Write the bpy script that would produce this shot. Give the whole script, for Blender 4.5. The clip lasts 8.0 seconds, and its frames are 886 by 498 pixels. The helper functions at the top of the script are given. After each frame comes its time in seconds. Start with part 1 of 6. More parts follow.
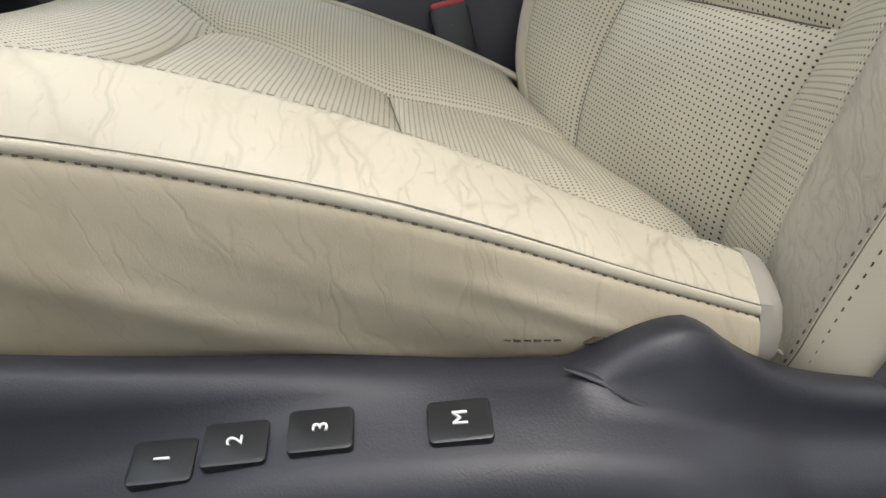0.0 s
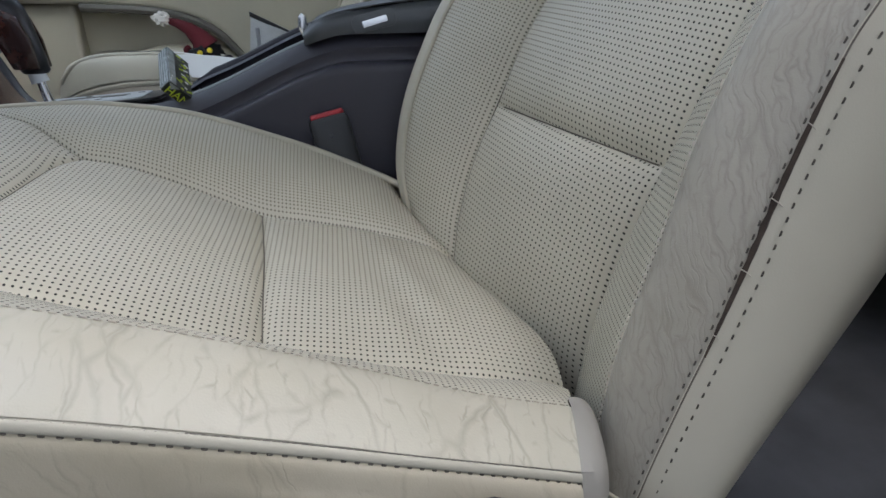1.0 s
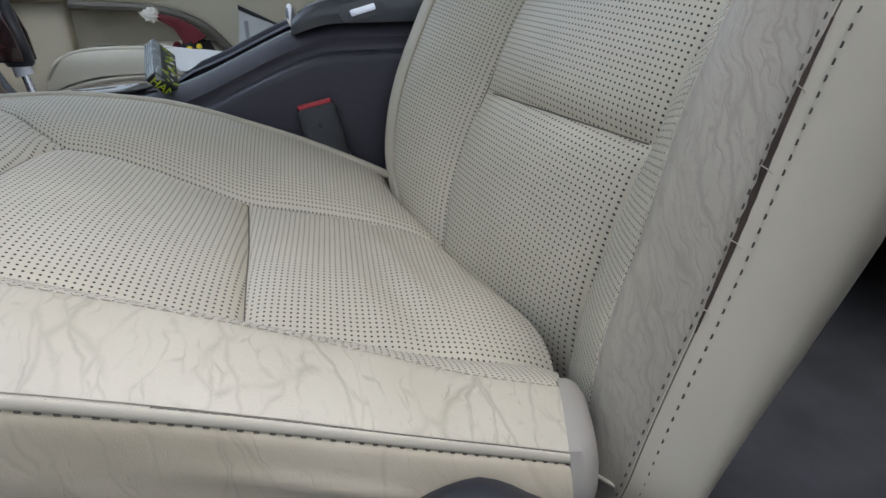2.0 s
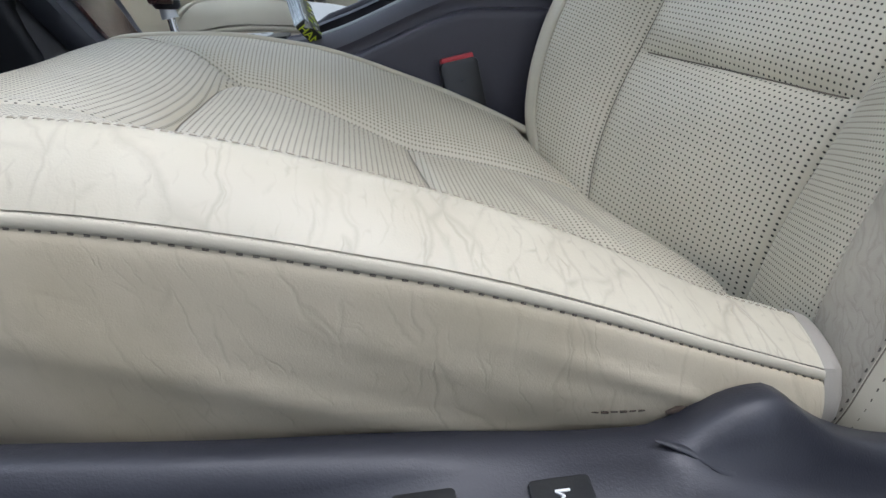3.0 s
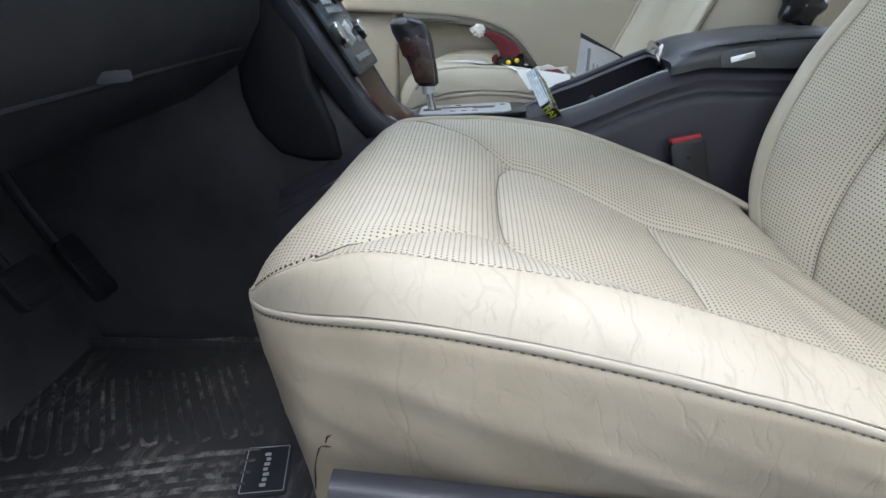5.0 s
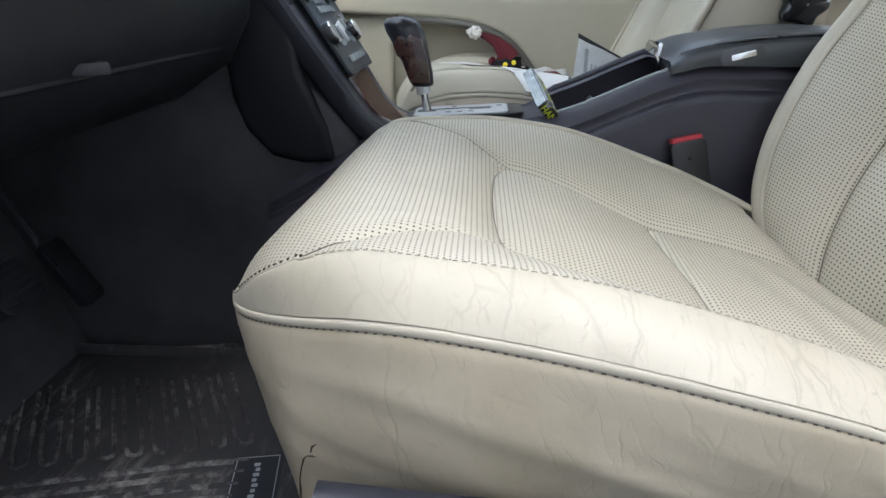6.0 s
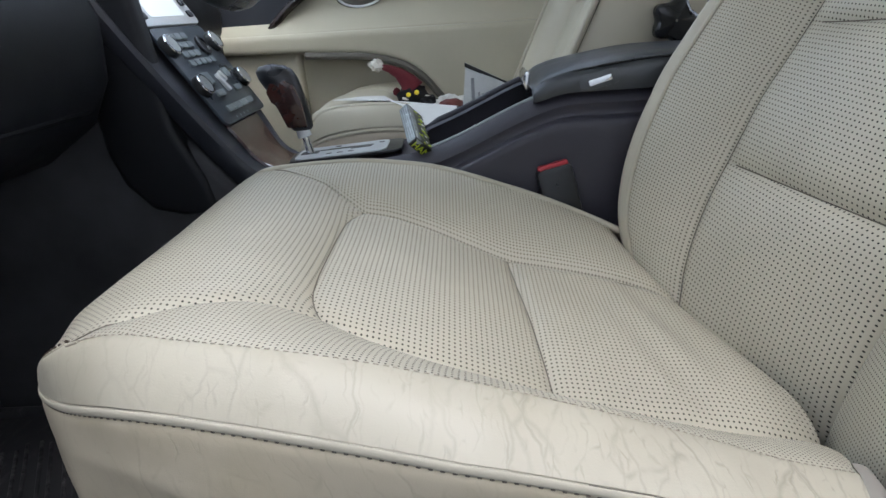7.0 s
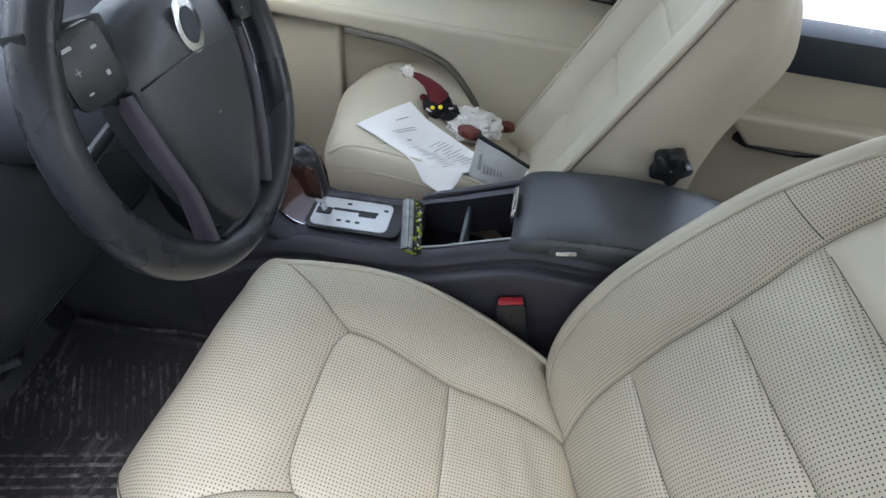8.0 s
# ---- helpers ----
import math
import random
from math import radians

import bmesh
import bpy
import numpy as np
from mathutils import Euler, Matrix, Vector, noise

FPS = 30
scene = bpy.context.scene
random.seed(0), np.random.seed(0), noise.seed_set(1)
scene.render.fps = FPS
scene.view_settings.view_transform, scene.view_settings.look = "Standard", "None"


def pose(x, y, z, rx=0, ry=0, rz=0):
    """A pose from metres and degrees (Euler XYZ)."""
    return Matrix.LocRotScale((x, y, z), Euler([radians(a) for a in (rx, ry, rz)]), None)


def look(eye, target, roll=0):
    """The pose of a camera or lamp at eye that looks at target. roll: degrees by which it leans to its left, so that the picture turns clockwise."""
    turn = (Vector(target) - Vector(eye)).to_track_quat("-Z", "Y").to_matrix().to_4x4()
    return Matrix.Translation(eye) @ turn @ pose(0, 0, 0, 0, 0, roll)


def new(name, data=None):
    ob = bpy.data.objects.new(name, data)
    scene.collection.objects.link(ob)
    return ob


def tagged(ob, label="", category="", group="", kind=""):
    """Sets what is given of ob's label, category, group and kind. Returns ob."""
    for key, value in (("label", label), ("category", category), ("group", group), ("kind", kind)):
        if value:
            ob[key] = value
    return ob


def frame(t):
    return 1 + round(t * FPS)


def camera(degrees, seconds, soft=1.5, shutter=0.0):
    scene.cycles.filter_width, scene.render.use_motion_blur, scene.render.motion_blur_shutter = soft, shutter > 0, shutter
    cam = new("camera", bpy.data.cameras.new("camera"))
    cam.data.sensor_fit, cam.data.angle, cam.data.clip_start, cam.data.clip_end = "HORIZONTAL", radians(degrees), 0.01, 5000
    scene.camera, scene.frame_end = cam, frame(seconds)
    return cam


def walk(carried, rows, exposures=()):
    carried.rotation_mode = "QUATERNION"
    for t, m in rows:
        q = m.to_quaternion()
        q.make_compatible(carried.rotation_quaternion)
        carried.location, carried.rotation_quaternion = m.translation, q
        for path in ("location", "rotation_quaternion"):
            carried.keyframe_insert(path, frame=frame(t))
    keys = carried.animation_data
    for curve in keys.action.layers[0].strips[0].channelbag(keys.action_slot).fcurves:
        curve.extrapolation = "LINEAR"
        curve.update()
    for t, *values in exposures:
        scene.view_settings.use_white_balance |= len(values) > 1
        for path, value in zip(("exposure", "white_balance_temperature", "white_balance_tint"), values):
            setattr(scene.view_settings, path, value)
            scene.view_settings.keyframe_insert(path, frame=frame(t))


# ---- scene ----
cam = camera(72.0, 8.0, 1.5)
ROWS = [
    (0, 0.0592, -0.5916, 0.4652, 63.69, 0.68, -4.23),
    (0.5, 0.0734, -0.5651, 0.5286, 66.36, 2.18, -5.42),
    (1, 0.1451, -0.5643, 0.5321, 68.01, 1.05, -9.51),
    (1.2, 0.1674, -0.5662, 0.5237, 68.57, 1.31, -8.90),
    (2.5, 0.1160, -0.5603, 0.5030, 68.01, 1.33, -10.46),
    (3, -0.0130, -0.5749, 0.4857, 66.78, -0.76, -8.20),
    (3.5, -0.0555, -0.5819, 0.4967, 65.83, -1.29, -4.59),
    (4, -0.0770, -0.5850, 0.5536, 65.70, -0.09, -3.04),
    (4.5, -0.1676, -0.6447, 0.6073, 66.07, 1.02, 3.83),
    (4.7, -0.1713, -0.6496, 0.6092, 66.18, 0.55, 3.79),
    (5.8, -0.2050, -0.6272, 0.5897, 67.39, -1.13, 2.09),
    (6, -0.1740, -0.6267, 0.5896, 67.29, -0.14, 3.08),
    (6.5, -0.0386, -0.5725, 0.6181, 68.16, 3.53, 3.35),
    (7, 0.0022, -0.6099, 0.6250, 68.17, 3.89, 1.30),
    (7.2, 0.0405, -0.5768, 0.6773, 68.46, 3.93, 0.95),
    (7.4, 0.0512, -0.5377, 0.7313, 67.00, 2.58, 1.15),
    (7.5, 0.0540, -0.5255, 0.7742, 65.17, 1.78, 1.93),
    (7.6, 0.0556, -0.5129, 0.8513, 59.93, 2.10, 2.06),
    (7.8, 0.0732, -0.4859, 1.0567, 48.75, 1.41, 4.13),
    (8, 0.0710, -0.4420, 1.2270, 43.61, -4.42, 10.77),
]
# seconds, stops, kelvin, tint: the clip begins warmer and darkens when the bright backrest fills it
BALANCE = [(0.0, 0.26, 6820, 10), (0.5, -0.23, 6240, 12), (1.0, -0.29, 5940, 12), (2.5, -0.03, 5940, 13), (3.0, 0.12, 5940, 12), (4.0, 0.18, 5990, 12), (4.5, 0.37, 5970, 12), (6.0, 0.38, 6040, 12), (6.5, 0.03, 6040, 12), (7.0, -0.05, 6040, 12), (7.5, -0.07, 6010, 12), (8.0, 0.19, 6090, 14)]
walk(cam, [(t, pose(x, y, z, rx, ry, rz)) for t, x, y, z, rx, ry, rz in ROWS], BALANCE)

# ---- daylight: overcast sky through the open driver's door and the glass ----
SKY_STRENGTH, SUN_POWER = 0.92, 0.15
world = bpy.data.worlds.new("sky")
scene.world = world
world.use_nodes = True
wn = world.node_tree
sky = wn.nodes.new("ShaderNodeTexSky")
sky.sky_type, sky.sun_disc = "NISHITA", False
sky.sun_elevation, sky.sun_rotation = radians(58), radians(152)
sky.air_density, sky.dust_density, sky.ozone_density = 1.0, 2.5, 1.0
wn.nodes["Background"].inputs["Strength"].default_value = SKY_STRENGTH
cloud = wn.nodes.new("ShaderNodeHueSaturation")
cloud.inputs["Saturation"].default_value = 0.4
wn.links.new(sky.outputs["Color"], cloud.inputs["Color"])
wn.links.new(cloud.outputs["Color"], wn.nodes["Background"].inputs["Color"])
sun = new("sun", bpy.data.lights.new("sun", "SUN"))
sun.data.energy, sun.data.angle, sun.data.color = SUN_POWER, radians(35), (1.0, 0.985, 0.97)
sun.matrix_world = look((1.5, -2.4, 4.8), (0, 0, 0.4))


# ---- materials ----
class Nodes:
    """A material's node tree, with short calls to add and join nodes."""

    def __init__(self, name):
        self.m = bpy.data.materials.new(name)
        self.m.use_nodes = True
        self.t = self.m.node_tree
        self.p = self.t.nodes["Principled BSDF"]

    def add(self, kind, sets=None, **ins):
        n = self.t.nodes.new("ShaderNode" + kind)
        sets = sets or {}
        if "operation" in sets:
            n.operation = sets["operation"]
        if "data_type" in sets:
            n.data_type = sets["data_type"]
        if "feature" in sets:
            n.feature = sets["feature"]
        for k, v in ins.items():
            key = int(k[1:]) if k[0] == "i" and k[1:].isdigit() else k.replace("_", " ")
            if isinstance(v, bpy.types.NodeSocket):
                self.t.links.new(v, n.inputs[key])
            else:
                n.inputs[key].default_value = v
        return n

    def math(self, op, a, b=0.0, c=0.0):
        return self.add("Math", {"operation": op}, i0=a, i1=b, i2=c).outputs[0]

    def noise(self, co, scale, detail=3.0, rough=0.55):
        return self.add("TexNoise", Vector=co, Scale=scale, Detail=detail, Roughness=rough).outputs["Fac"]

    def mix(self, fac, a, b):
        n = self.add("Mix", {"data_type": "RGBA"})
        for i, v in ((0, fac), (6, a), (7, b)):
            if isinstance(v, bpy.types.NodeSocket):
                self.t.links.new(v, n.inputs[i])
            else:
                n.inputs[i].default_value = v if i == 0 else (*v, 1)
        return n.outputs[2]

    def ramp(self, fac, lo, hi):
        return self.add("MapRange", Value=fac, From_Min=lo, From_Max=hi).outputs[0]

    def put(self, **ins):
        for k, v in ins.items():
            key = k.replace("_", " ")
            if isinstance(v, bpy.types.NodeSocket):
                self.t.links.new(v, self.p.inputs[key])
            else:
                self.p.inputs[key].default_value = v

    def bump(self, height, strength, distance):
        n = self.add("Bump", Strength=strength, Distance=distance, Height=height)
        self.put(Normal=n.outputs[0])
        return n


def plain(name, color, rough=0.5, metal=0.0, vary=0.12, scale=9.0, grain=400.0, relief=0.15, spec=0.5, coat=0.0):
    """A surface with two scales of variation in colour and gloss, and a fine grain."""
    n = Nodes(name)
    co = n.add("TexCoord").outputs["Object"]
    big, fine = n.noise(co, scale), n.noise(co, grain, 2)
    tone = n.math("ADD", n.math("MULTIPLY", big, 0.75), n.math("MULTIPLY", fine, 0.25))
    lo, hi = [c * (1 - vary) for c in color], [min(c * (1 + vary), 1) for c in color]
    n.put(Base_Color=n.mix(n.ramp(tone, 0.3, 0.7), lo, hi), Metallic=metal, Specular_IOR_Level=spec, Coat_Weight=coat)
    n.put(Roughness=n.math("ADD", n.math("MULTIPLY", n.ramp(big, 0.3, 0.7), 0.14), rough - 0.07))
    n.bump(fine, relief, 0.0006)
    return n.m


def leather(name, color, holes=False, wear=0.5, pitch=0.0054, hole=0.19, shear=0.0, folds=0.0, dense=0.0, across=False, gloss=0.34, soiled=0.45):
    """Grained leather, with soil, a broken net of fine creases across the panel's length, long soft folds and, where holes is set,
    rows of punched holes along the panel's own length and width."""
    n = Nodes(name)
    tc = n.add("TexCoord")
    co, uv = tc.outputs["Object"], tc.outputs["UV"]
    big, mid, fine = n.noise(co, 7.0), n.noise(co, 38.0), n.noise(co, 900.0, 2)
    soil = n.math("MULTIPLY", n.ramp(n.noise(co, 9.0, 5), 0.42, 0.72), soiled * wear)
    lo, hi = [c * 0.92 for c in color], [min(1, c * 1.05) for c in color]
    base = n.mix(n.ramp(big, 0.3, 0.7), lo, hi)
    base = n.mix(soil, base, (color[0] * 0.68, color[1] * 0.66, color[2] * 0.6))
    height = n.math("ADD", n.math("MULTIPLY", fine, 0.25), n.math("MULTIPLY", mid, 0.8))
    if wear > 0.3:
        warp = n.add("TexNoise", Vector=co, Scale=9.0, Detail=2.5).outputs["Color"]
        bent = n.add("VectorMath", {"operation": "MULTIPLY_ADD"}, i0=warp, i1=(0.06, 0.06, 0.0), i2=uv).outputs[0]
        curl = n.add("TexNoise", Vector=co, Scale=55.0, Detail=3.0).outputs["Color"]
        bent = n.add("VectorMath", {"operation": "MULTIPLY_ADD"}, i0=curl, i1=(0.011, 0.011, 0.0), i2=bent).outputs[0]
        part_uv = n.add("SeparateXYZ", Vector=bent)
        if across:
            turned = n.add("VectorRotate", Vector=bent, Axis=(0, 0, 1), Angle=radians(-68))
            part_uv = n.add("SeparateXYZ", Vector=turned.outputs[0])
        lean = n.math("ADD", part_uv.outputs[0], n.math("MULTIPLY", part_uv.outputs[1], shear))
        core, valley = None, None
        layers = ((62.0, 8.0, 0.0, 0.03, 0.47), (120.0, 16.0, 3.7, 0.045, 0.5), (260.0, 60.0, 8.1, 0.07, 0.52)) if across else (
            (23.0, 7.0, 0.0, 0.018, 0.46), (50.0, 18.0, 3.7, 0.03, 0.53), (120.0, 50.0, 8.1, 0.05, 0.57))
        for su, sv, shift, thin, shows in layers:
            at = n.add("CombineXYZ", X=n.math("MULTIPLY", lean, su), Y=n.math("MULTIPLY_ADD", part_uv.outputs[1], sv, shift)).outputs[0]
            cells = n.add("TexVoronoi", {"feature": "DISTANCE_TO_EDGE"}, Vector=at, Scale=1.0)
            cells.voronoi_dimensions = "2D"
            d = cells.outputs["Distance"]
            some = n.ramp(n.noise(at, 0.9, 2), shows - dense, shows - dense + 0.2)
            line = n.math("MULTIPLY", n.math("SUBTRACT", 1.0, n.ramp(d, thin * 0.1, thin * 2.4)), some)
            dip = n.math("MULTIPLY", n.math("SUBTRACT", 1.0, n.ramp(d, 0.0, 0.09)), n.math("MULTIPLY", some, 22.0 / su))
            core = line if core is None else n.math("MAXIMUM", core, line)
            valley = dip if valley is None else n.math("ADD", valley, dip)
        if not across:
            rear = n.math("MULTIPLY_ADD", n.ramp(n.add("SeparateXYZ", Vector=uv).outputs[0], -0.25, 0.15), 0.65, 0.35)
            core, valley = n.math("MULTIPLY", core, rear), n.math("MULTIPLY", valley, rear)
        core = n.math("MULTIPLY", core, wear)
        base = n.mix(n.math("MULTIPLY", core, 0.24 if across else 0.4), base, (color[0] * 0.4, color[1] * 0.36, color[2] * 0.32))
        height = n.math("SUBTRACT", height, n.math("MULTIPLY", n.math("MULTIPLY", n.math("POWER", valley, 1.6), wear), 0.4))
        height = n.math("SUBTRACT", height, n.math("MULTIPLY", core, 0.35))
    if folds:
        m = n.add("Mapping", Vector=co, Rotation=(0, radians(16), 0), Scale=(2.2, 2.2, 19.0)).outputs[0]
        height = n.math("ADD", height, n.math("MULTIPLY", n.noise(m, 2.0, 2, 0.45), folds))
    rough = n.math("ADD", n.math("MULTIPLY", mid, 0.16), gloss)
    if holes:
        u = n.add("SeparateXYZ", Vector=uv)
        du = n.math("SUBTRACT", n.math("FRACT", n.math("DIVIDE", u.outputs[0], pitch)), 0.5)
        dv = n.math("SUBTRACT", n.math("FRACT", n.math("DIVIDE", u.outputs[1], pitch)), 0.5)
        r = n.math("SQRT", n.math("ADD", n.math("MULTIPLY", du, du), n.math("MULTIPLY", dv, dv)))
        dot = n.math("SUBTRACT", 1.0, n.ramp(r, hole * 0.75, hole * 1.15))
        base = n.mix(dot, base, (0.022, 0.019, 0.016))
        height = n.math("SUBTRACT", height, n.math("MULTIPLY", dot, 2.0))
        rough = n.math("ADD", rough, n.math("MULTIPLY", dot, 0.4))
    n.put(Base_Color=base, Roughness=rough, Specular_IOR_Level=0.5)
    n.bump(height, 0.5, 0.0009)
    return n.m


CREAM = (0.515, 0.472, 0.366)
LEATHER = leather("cream_leather", CREAM, wear=1.0, dense=0.09, gloss=0.42)
WELT = leather("cream_leather_welt", CREAM, wear=0.25, gloss=0.62)
# cream darkened for the end cap: the tight gap's shade is in the colour
CAP_SHADED = leather("cream_cap_shaded", (0.3, 0.275, 0.235), wear=0.25, gloss=0.55)
LEATHER_SMOOTH = leather("cream_leather_clean", CREAM, wear=0.18)
PERF = leather("cream_leather_punched", CREAM, holes=True, wear=0.15)
PERF_FINE = leather("cream_leather_punched_fine", CREAM, holes=True, wear=0.2, pitch=0.0045, hole=0.19)
SOILED = leather("cream_leather_soiled", (CREAM[0] * 0.95, CREAM[1] * 0.91, CREAM[2] * 0.86), wear=0.55, dense=0.03, folds=0.5, shear=0.5, gloss=0.42, soiled=1.4)
CRUSHED = leather("cream_leather_crushed", (CREAM[0] * 0.79, CREAM[1] * 0.785, CREAM[2] * 0.83), wear=1.1, dense=0.12, across=True, gloss=0.3)
TAN = leather("tan_leather", (0.46, 0.4, 0.31), wear=0.35)
THREAD = plain("grey_thread", (0.075, 0.064, 0.05), 0.8)
THREAD_PALE = plain("cream_thread", (0.46, 0.41, 0.33), 0.8)
TORN = plain("torn_brown_edge", (0.05, 0.035, 0.025), 0.95, vary=0.5, scale=60)
# dark seam line; its colour also stands in for shade in the grooves
SEAM = plain("seam_line_shade", (0.14, 0.12, 0.095), 0.85)
TRIM = plain("charcoal_trim_plastic", (0.021, 0.022, 0.029), 0.46, vary=0.1, grain=700, relief=0.3)
DASH = plain("black_soft_plastic", (0.024, 0.0265, 0.034), 0.5, vary=0.12, grain=600, relief=0.35)
STACK = plain("graphite_panel", (0.035, 0.045, 0.055), 0.32, vary=0.08)
CONSOLE = plain("dark_violet_grey_plastic", (0.038, 0.036, 0.048), 0.45, vary=0.1, grain=700, relief=0.3)
BUTTON = plain("black_button_plastic", (0.012, 0.013, 0.014), 0.3, vary=0.08)
KEY = plain("grey_key_plastic", (0.17, 0.2, 0.21), 0.35)
MARK = plain("white_print", (0.75, 0.75, 0.72), 0.5)
DIM_MARK = plain("grey_print_on_black", (0.42, 0.43, 0.43), 0.5)
RED = plain("red_plastic", (0.42, 0.03, 0.04), 0.4)
CHROME = plain("chrome", (0.75, 0.76, 0.78), 0.14, 1.0, vary=0.04)
SATIN = plain("satin_silver", (0.62, 0.64, 0.65), 0.38, 0.35, vary=0.06)
CARPET = plain("black_carpet", (0.07, 0.07, 0.074), 0.95, vary=0.3, grain=900, relief=0.9, spec=0.1)
FELT = plain("dark_grey_felt", (0.075, 0.075, 0.078), 0.95, vary=0.3, grain=900, relief=0.9, spec=0.1)
BLACK_HIDE = plain("black_leather", (0.018, 0.0195, 0.023), 0.3, vary=0.15, grain=500, relief=0.35)
HUB = plain("black_hub_plastic", (0.01, 0.011, 0.0135), 0.5, vary=0.1, grain=600, relief=0.3, spec=0.3)
PAD = plain("grey_black_cover", (0.022, 0.024, 0.028), 0.36, vary=0.1, grain=600, relief=0.25, spec=0.7)
SPOKE = plain("violet_grey_satin", (0.07, 0.062, 0.078), 0.4, vary=0.08)
DIAL = plain("brushed_grey_dial", (0.3, 0.32, 0.32), 0.35, 0.3, vary=0.15)
LID_HIDE = plain("glossy_black_vinyl", (0.028, 0.033, 0.039), 0.38, vary=0.06, grain=500, relief=0.15, spec=0.9)
DOOR = plain("beige_door_vinyl", (0.46, 0.425, 0.325), 0.55, vary=0.05, grain=700, relief=0.3)
# darkened door vinyl: shade of the pocket and handle recesses, put into colour
RECESS_SHADE = plain("door_vinyl_recess_shade", (0.11, 0.1, 0.082), 0.6)
PAPER = plain("white_paper", (0.8, 0.8, 0.78), 0.75, vary=0.04)
GREY = plain("grey_print", (0.38, 0.39, 0.4), 0.8)
DARK_WOOD = plain("dark_wood_lacquer", (0.014, 0.008, 0.007), 0.24, vary=0.4, scale=30, coat=0.3)
PILLAR = plain("black_pillar_cover", (0.008, 0.0085, 0.01), 0.75, vary=0.1, grain=600, relief=0.3, spec=0.15)
WALNUT = plain("walnut_lacquer", (0.036, 0.013, 0.01), 0.18, vary=0.45, scale=30, grain=160, relief=0.02, coat=0.5)


# ---- building helpers ----
ORIGIN = {}


def thing(name, at, label, category, group="", kind=""):
    ob = new(name)
    ob.location = at
    ORIGIN[ob] = Vector(at)
    return tagged(ob, label, category, group, kind)


def part(name, bm, material, parent, label="", smooth=True, kind=""):
    """Links a bmesh, built in the car's own coordinates, as one mesh under a thing or a part."""
    at = ORIGIN[parent]
    bm.transform(Matrix.Translation(-at))
    me = bpy.data.meshes.new(name)
    bm.normal_update()
    bm.to_mesh(me)
    bm.free()
    me.materials.append(material)
    if smooth:
        me.shade_smooth()
        me.set_sharp_from_angle(angle=radians(42))
    ob = new(name, me)
    ob.parent = parent
    if parent.type == "MESH":
        ob.location = (0, 0, 0)
    ORIGIN[ob] = at
    return tagged(ob, label, kind=kind)


def slab(name, bm, material, label, category, kind="structure", smooth=True):
    """A piece of the setting or a one-mesh thing, at top level."""
    me = bpy.data.meshes.new(name)
    bm.normal_update()
    bm.to_mesh(me)
    bm.free()
    me.materials.append(material)
    if smooth:
        me.shade_smooth()
        me.set_sharp_from_angle(angle=radians(42))
    ob = new(name, me)
    ORIGIN[ob] = Vector((0, 0, 0))
    return tagged(ob, label, category, kind=kind)


def keys(*pairs):
    """A smooth curve through (x, value) pairs, flat past its ends."""
    xs, ys = np.array([p[0] for p in pairs], float), np.array([p[1] for p in pairs], float)
    d = np.diff(ys) / np.diff(xs)
    m = np.concatenate([[d[0]], (d[1:] + d[:-1]) / 2, [d[-1]]])
    m[1:-1][d[1:] * d[:-1] <= 0] = 0

    def f(x):
        x = np.clip(x, xs[0], xs[-1])
        i = np.clip(np.searchsorted(xs, x, "right") - 1, 0, len(xs) - 2)
        h = xs[i + 1] - xs[i]
        t = (x - xs[i]) / h
        return (2 * t**3 - 3 * t**2 + 1) * ys[i] + (t**3 - 2 * t**2 + t) * h * m[i] + (3 * t**2 - 2 * t**3) * ys[i + 1] + (t**3 - t**2) * h * m[i + 1]
    return f


def sheet(P, uvs=None, closed_u=False, closed_v=False, flip=False):
    """A bmesh of quads over a grid of points P[i, j]; uvs gives lengths in metres."""
    bm = bmesh.new()
    n, k = P.shape[:2]
    vs = [[bm.verts.new(P[i, j]) for j in range(k)] for i in range(n)]
    layer = bm.loops.layers.uv.new("UVMap")
    for i in range(n if closed_u else n - 1):
        for j in range(k if closed_v else k - 1):
            c = [(i, j), ((i + 1) % n, j), ((i + 1) % n, (j + 1) % k), (i, (j + 1) % k)]
            if flip:
                c.reverse()
            try:
                f = bm.faces.new([vs[a][b] for a, b in c])
            except ValueError:
                continue
            if uvs is not None:
                for lp, (a, b) in zip(f.loops, c):
                    lp[layer].uv = uvs[a, b]
    bmesh.ops.remove_doubles(bm, verts=bm.verts, dist=1e-5)
    return bm


def lengths(P, axis):
    d = np.linalg.norm(np.diff(P, axis=axis), axis=2)
    z = np.zeros_like(np.take(d, [0], axis=axis))
    return np.concatenate([z, np.cumsum(d, axis=axis)], axis=axis)


def box(x0, x1, y0, y1, z0, z1, bevel=0.0, seg=2):
    bm = bmesh.new()
    bmesh.ops.create_cube(bm, size=1, matrix=Matrix.LocRotScale(((x0 + x1) / 2, (y0 + y1) / 2, (z0 + z1) / 2), None, (abs(x1 - x0), abs(y1 - y0), abs(z1 - z0))))
    if bevel:
        bmesh.ops.bevel(bm, geom=bm.edges[:], offset=bevel, segments=seg, affect="EDGES", profile=0.6)
    return bm


def join(*bms):
    out = bms[0]
    for b in bms[1:]:
        me = bpy.data.meshes.new("join")
        b.to_mesh(me)
        b.free()
        out.from_mesh(me)
        bpy.data.meshes.remove(me)
    return out


def flowing(points, n=40):
    """A smooth line through the points."""
    P = np.array(points, float)
    at = np.concatenate([[0], np.cumsum(np.linalg.norm(np.diff(P, axis=0), axis=1))])
    curves = [keys(*zip(at, P[:, k])) for k in range(P.shape[1])]
    return [tuple(float(c(v)) for c in curves) for v in np.linspace(0, at[-1], n)]


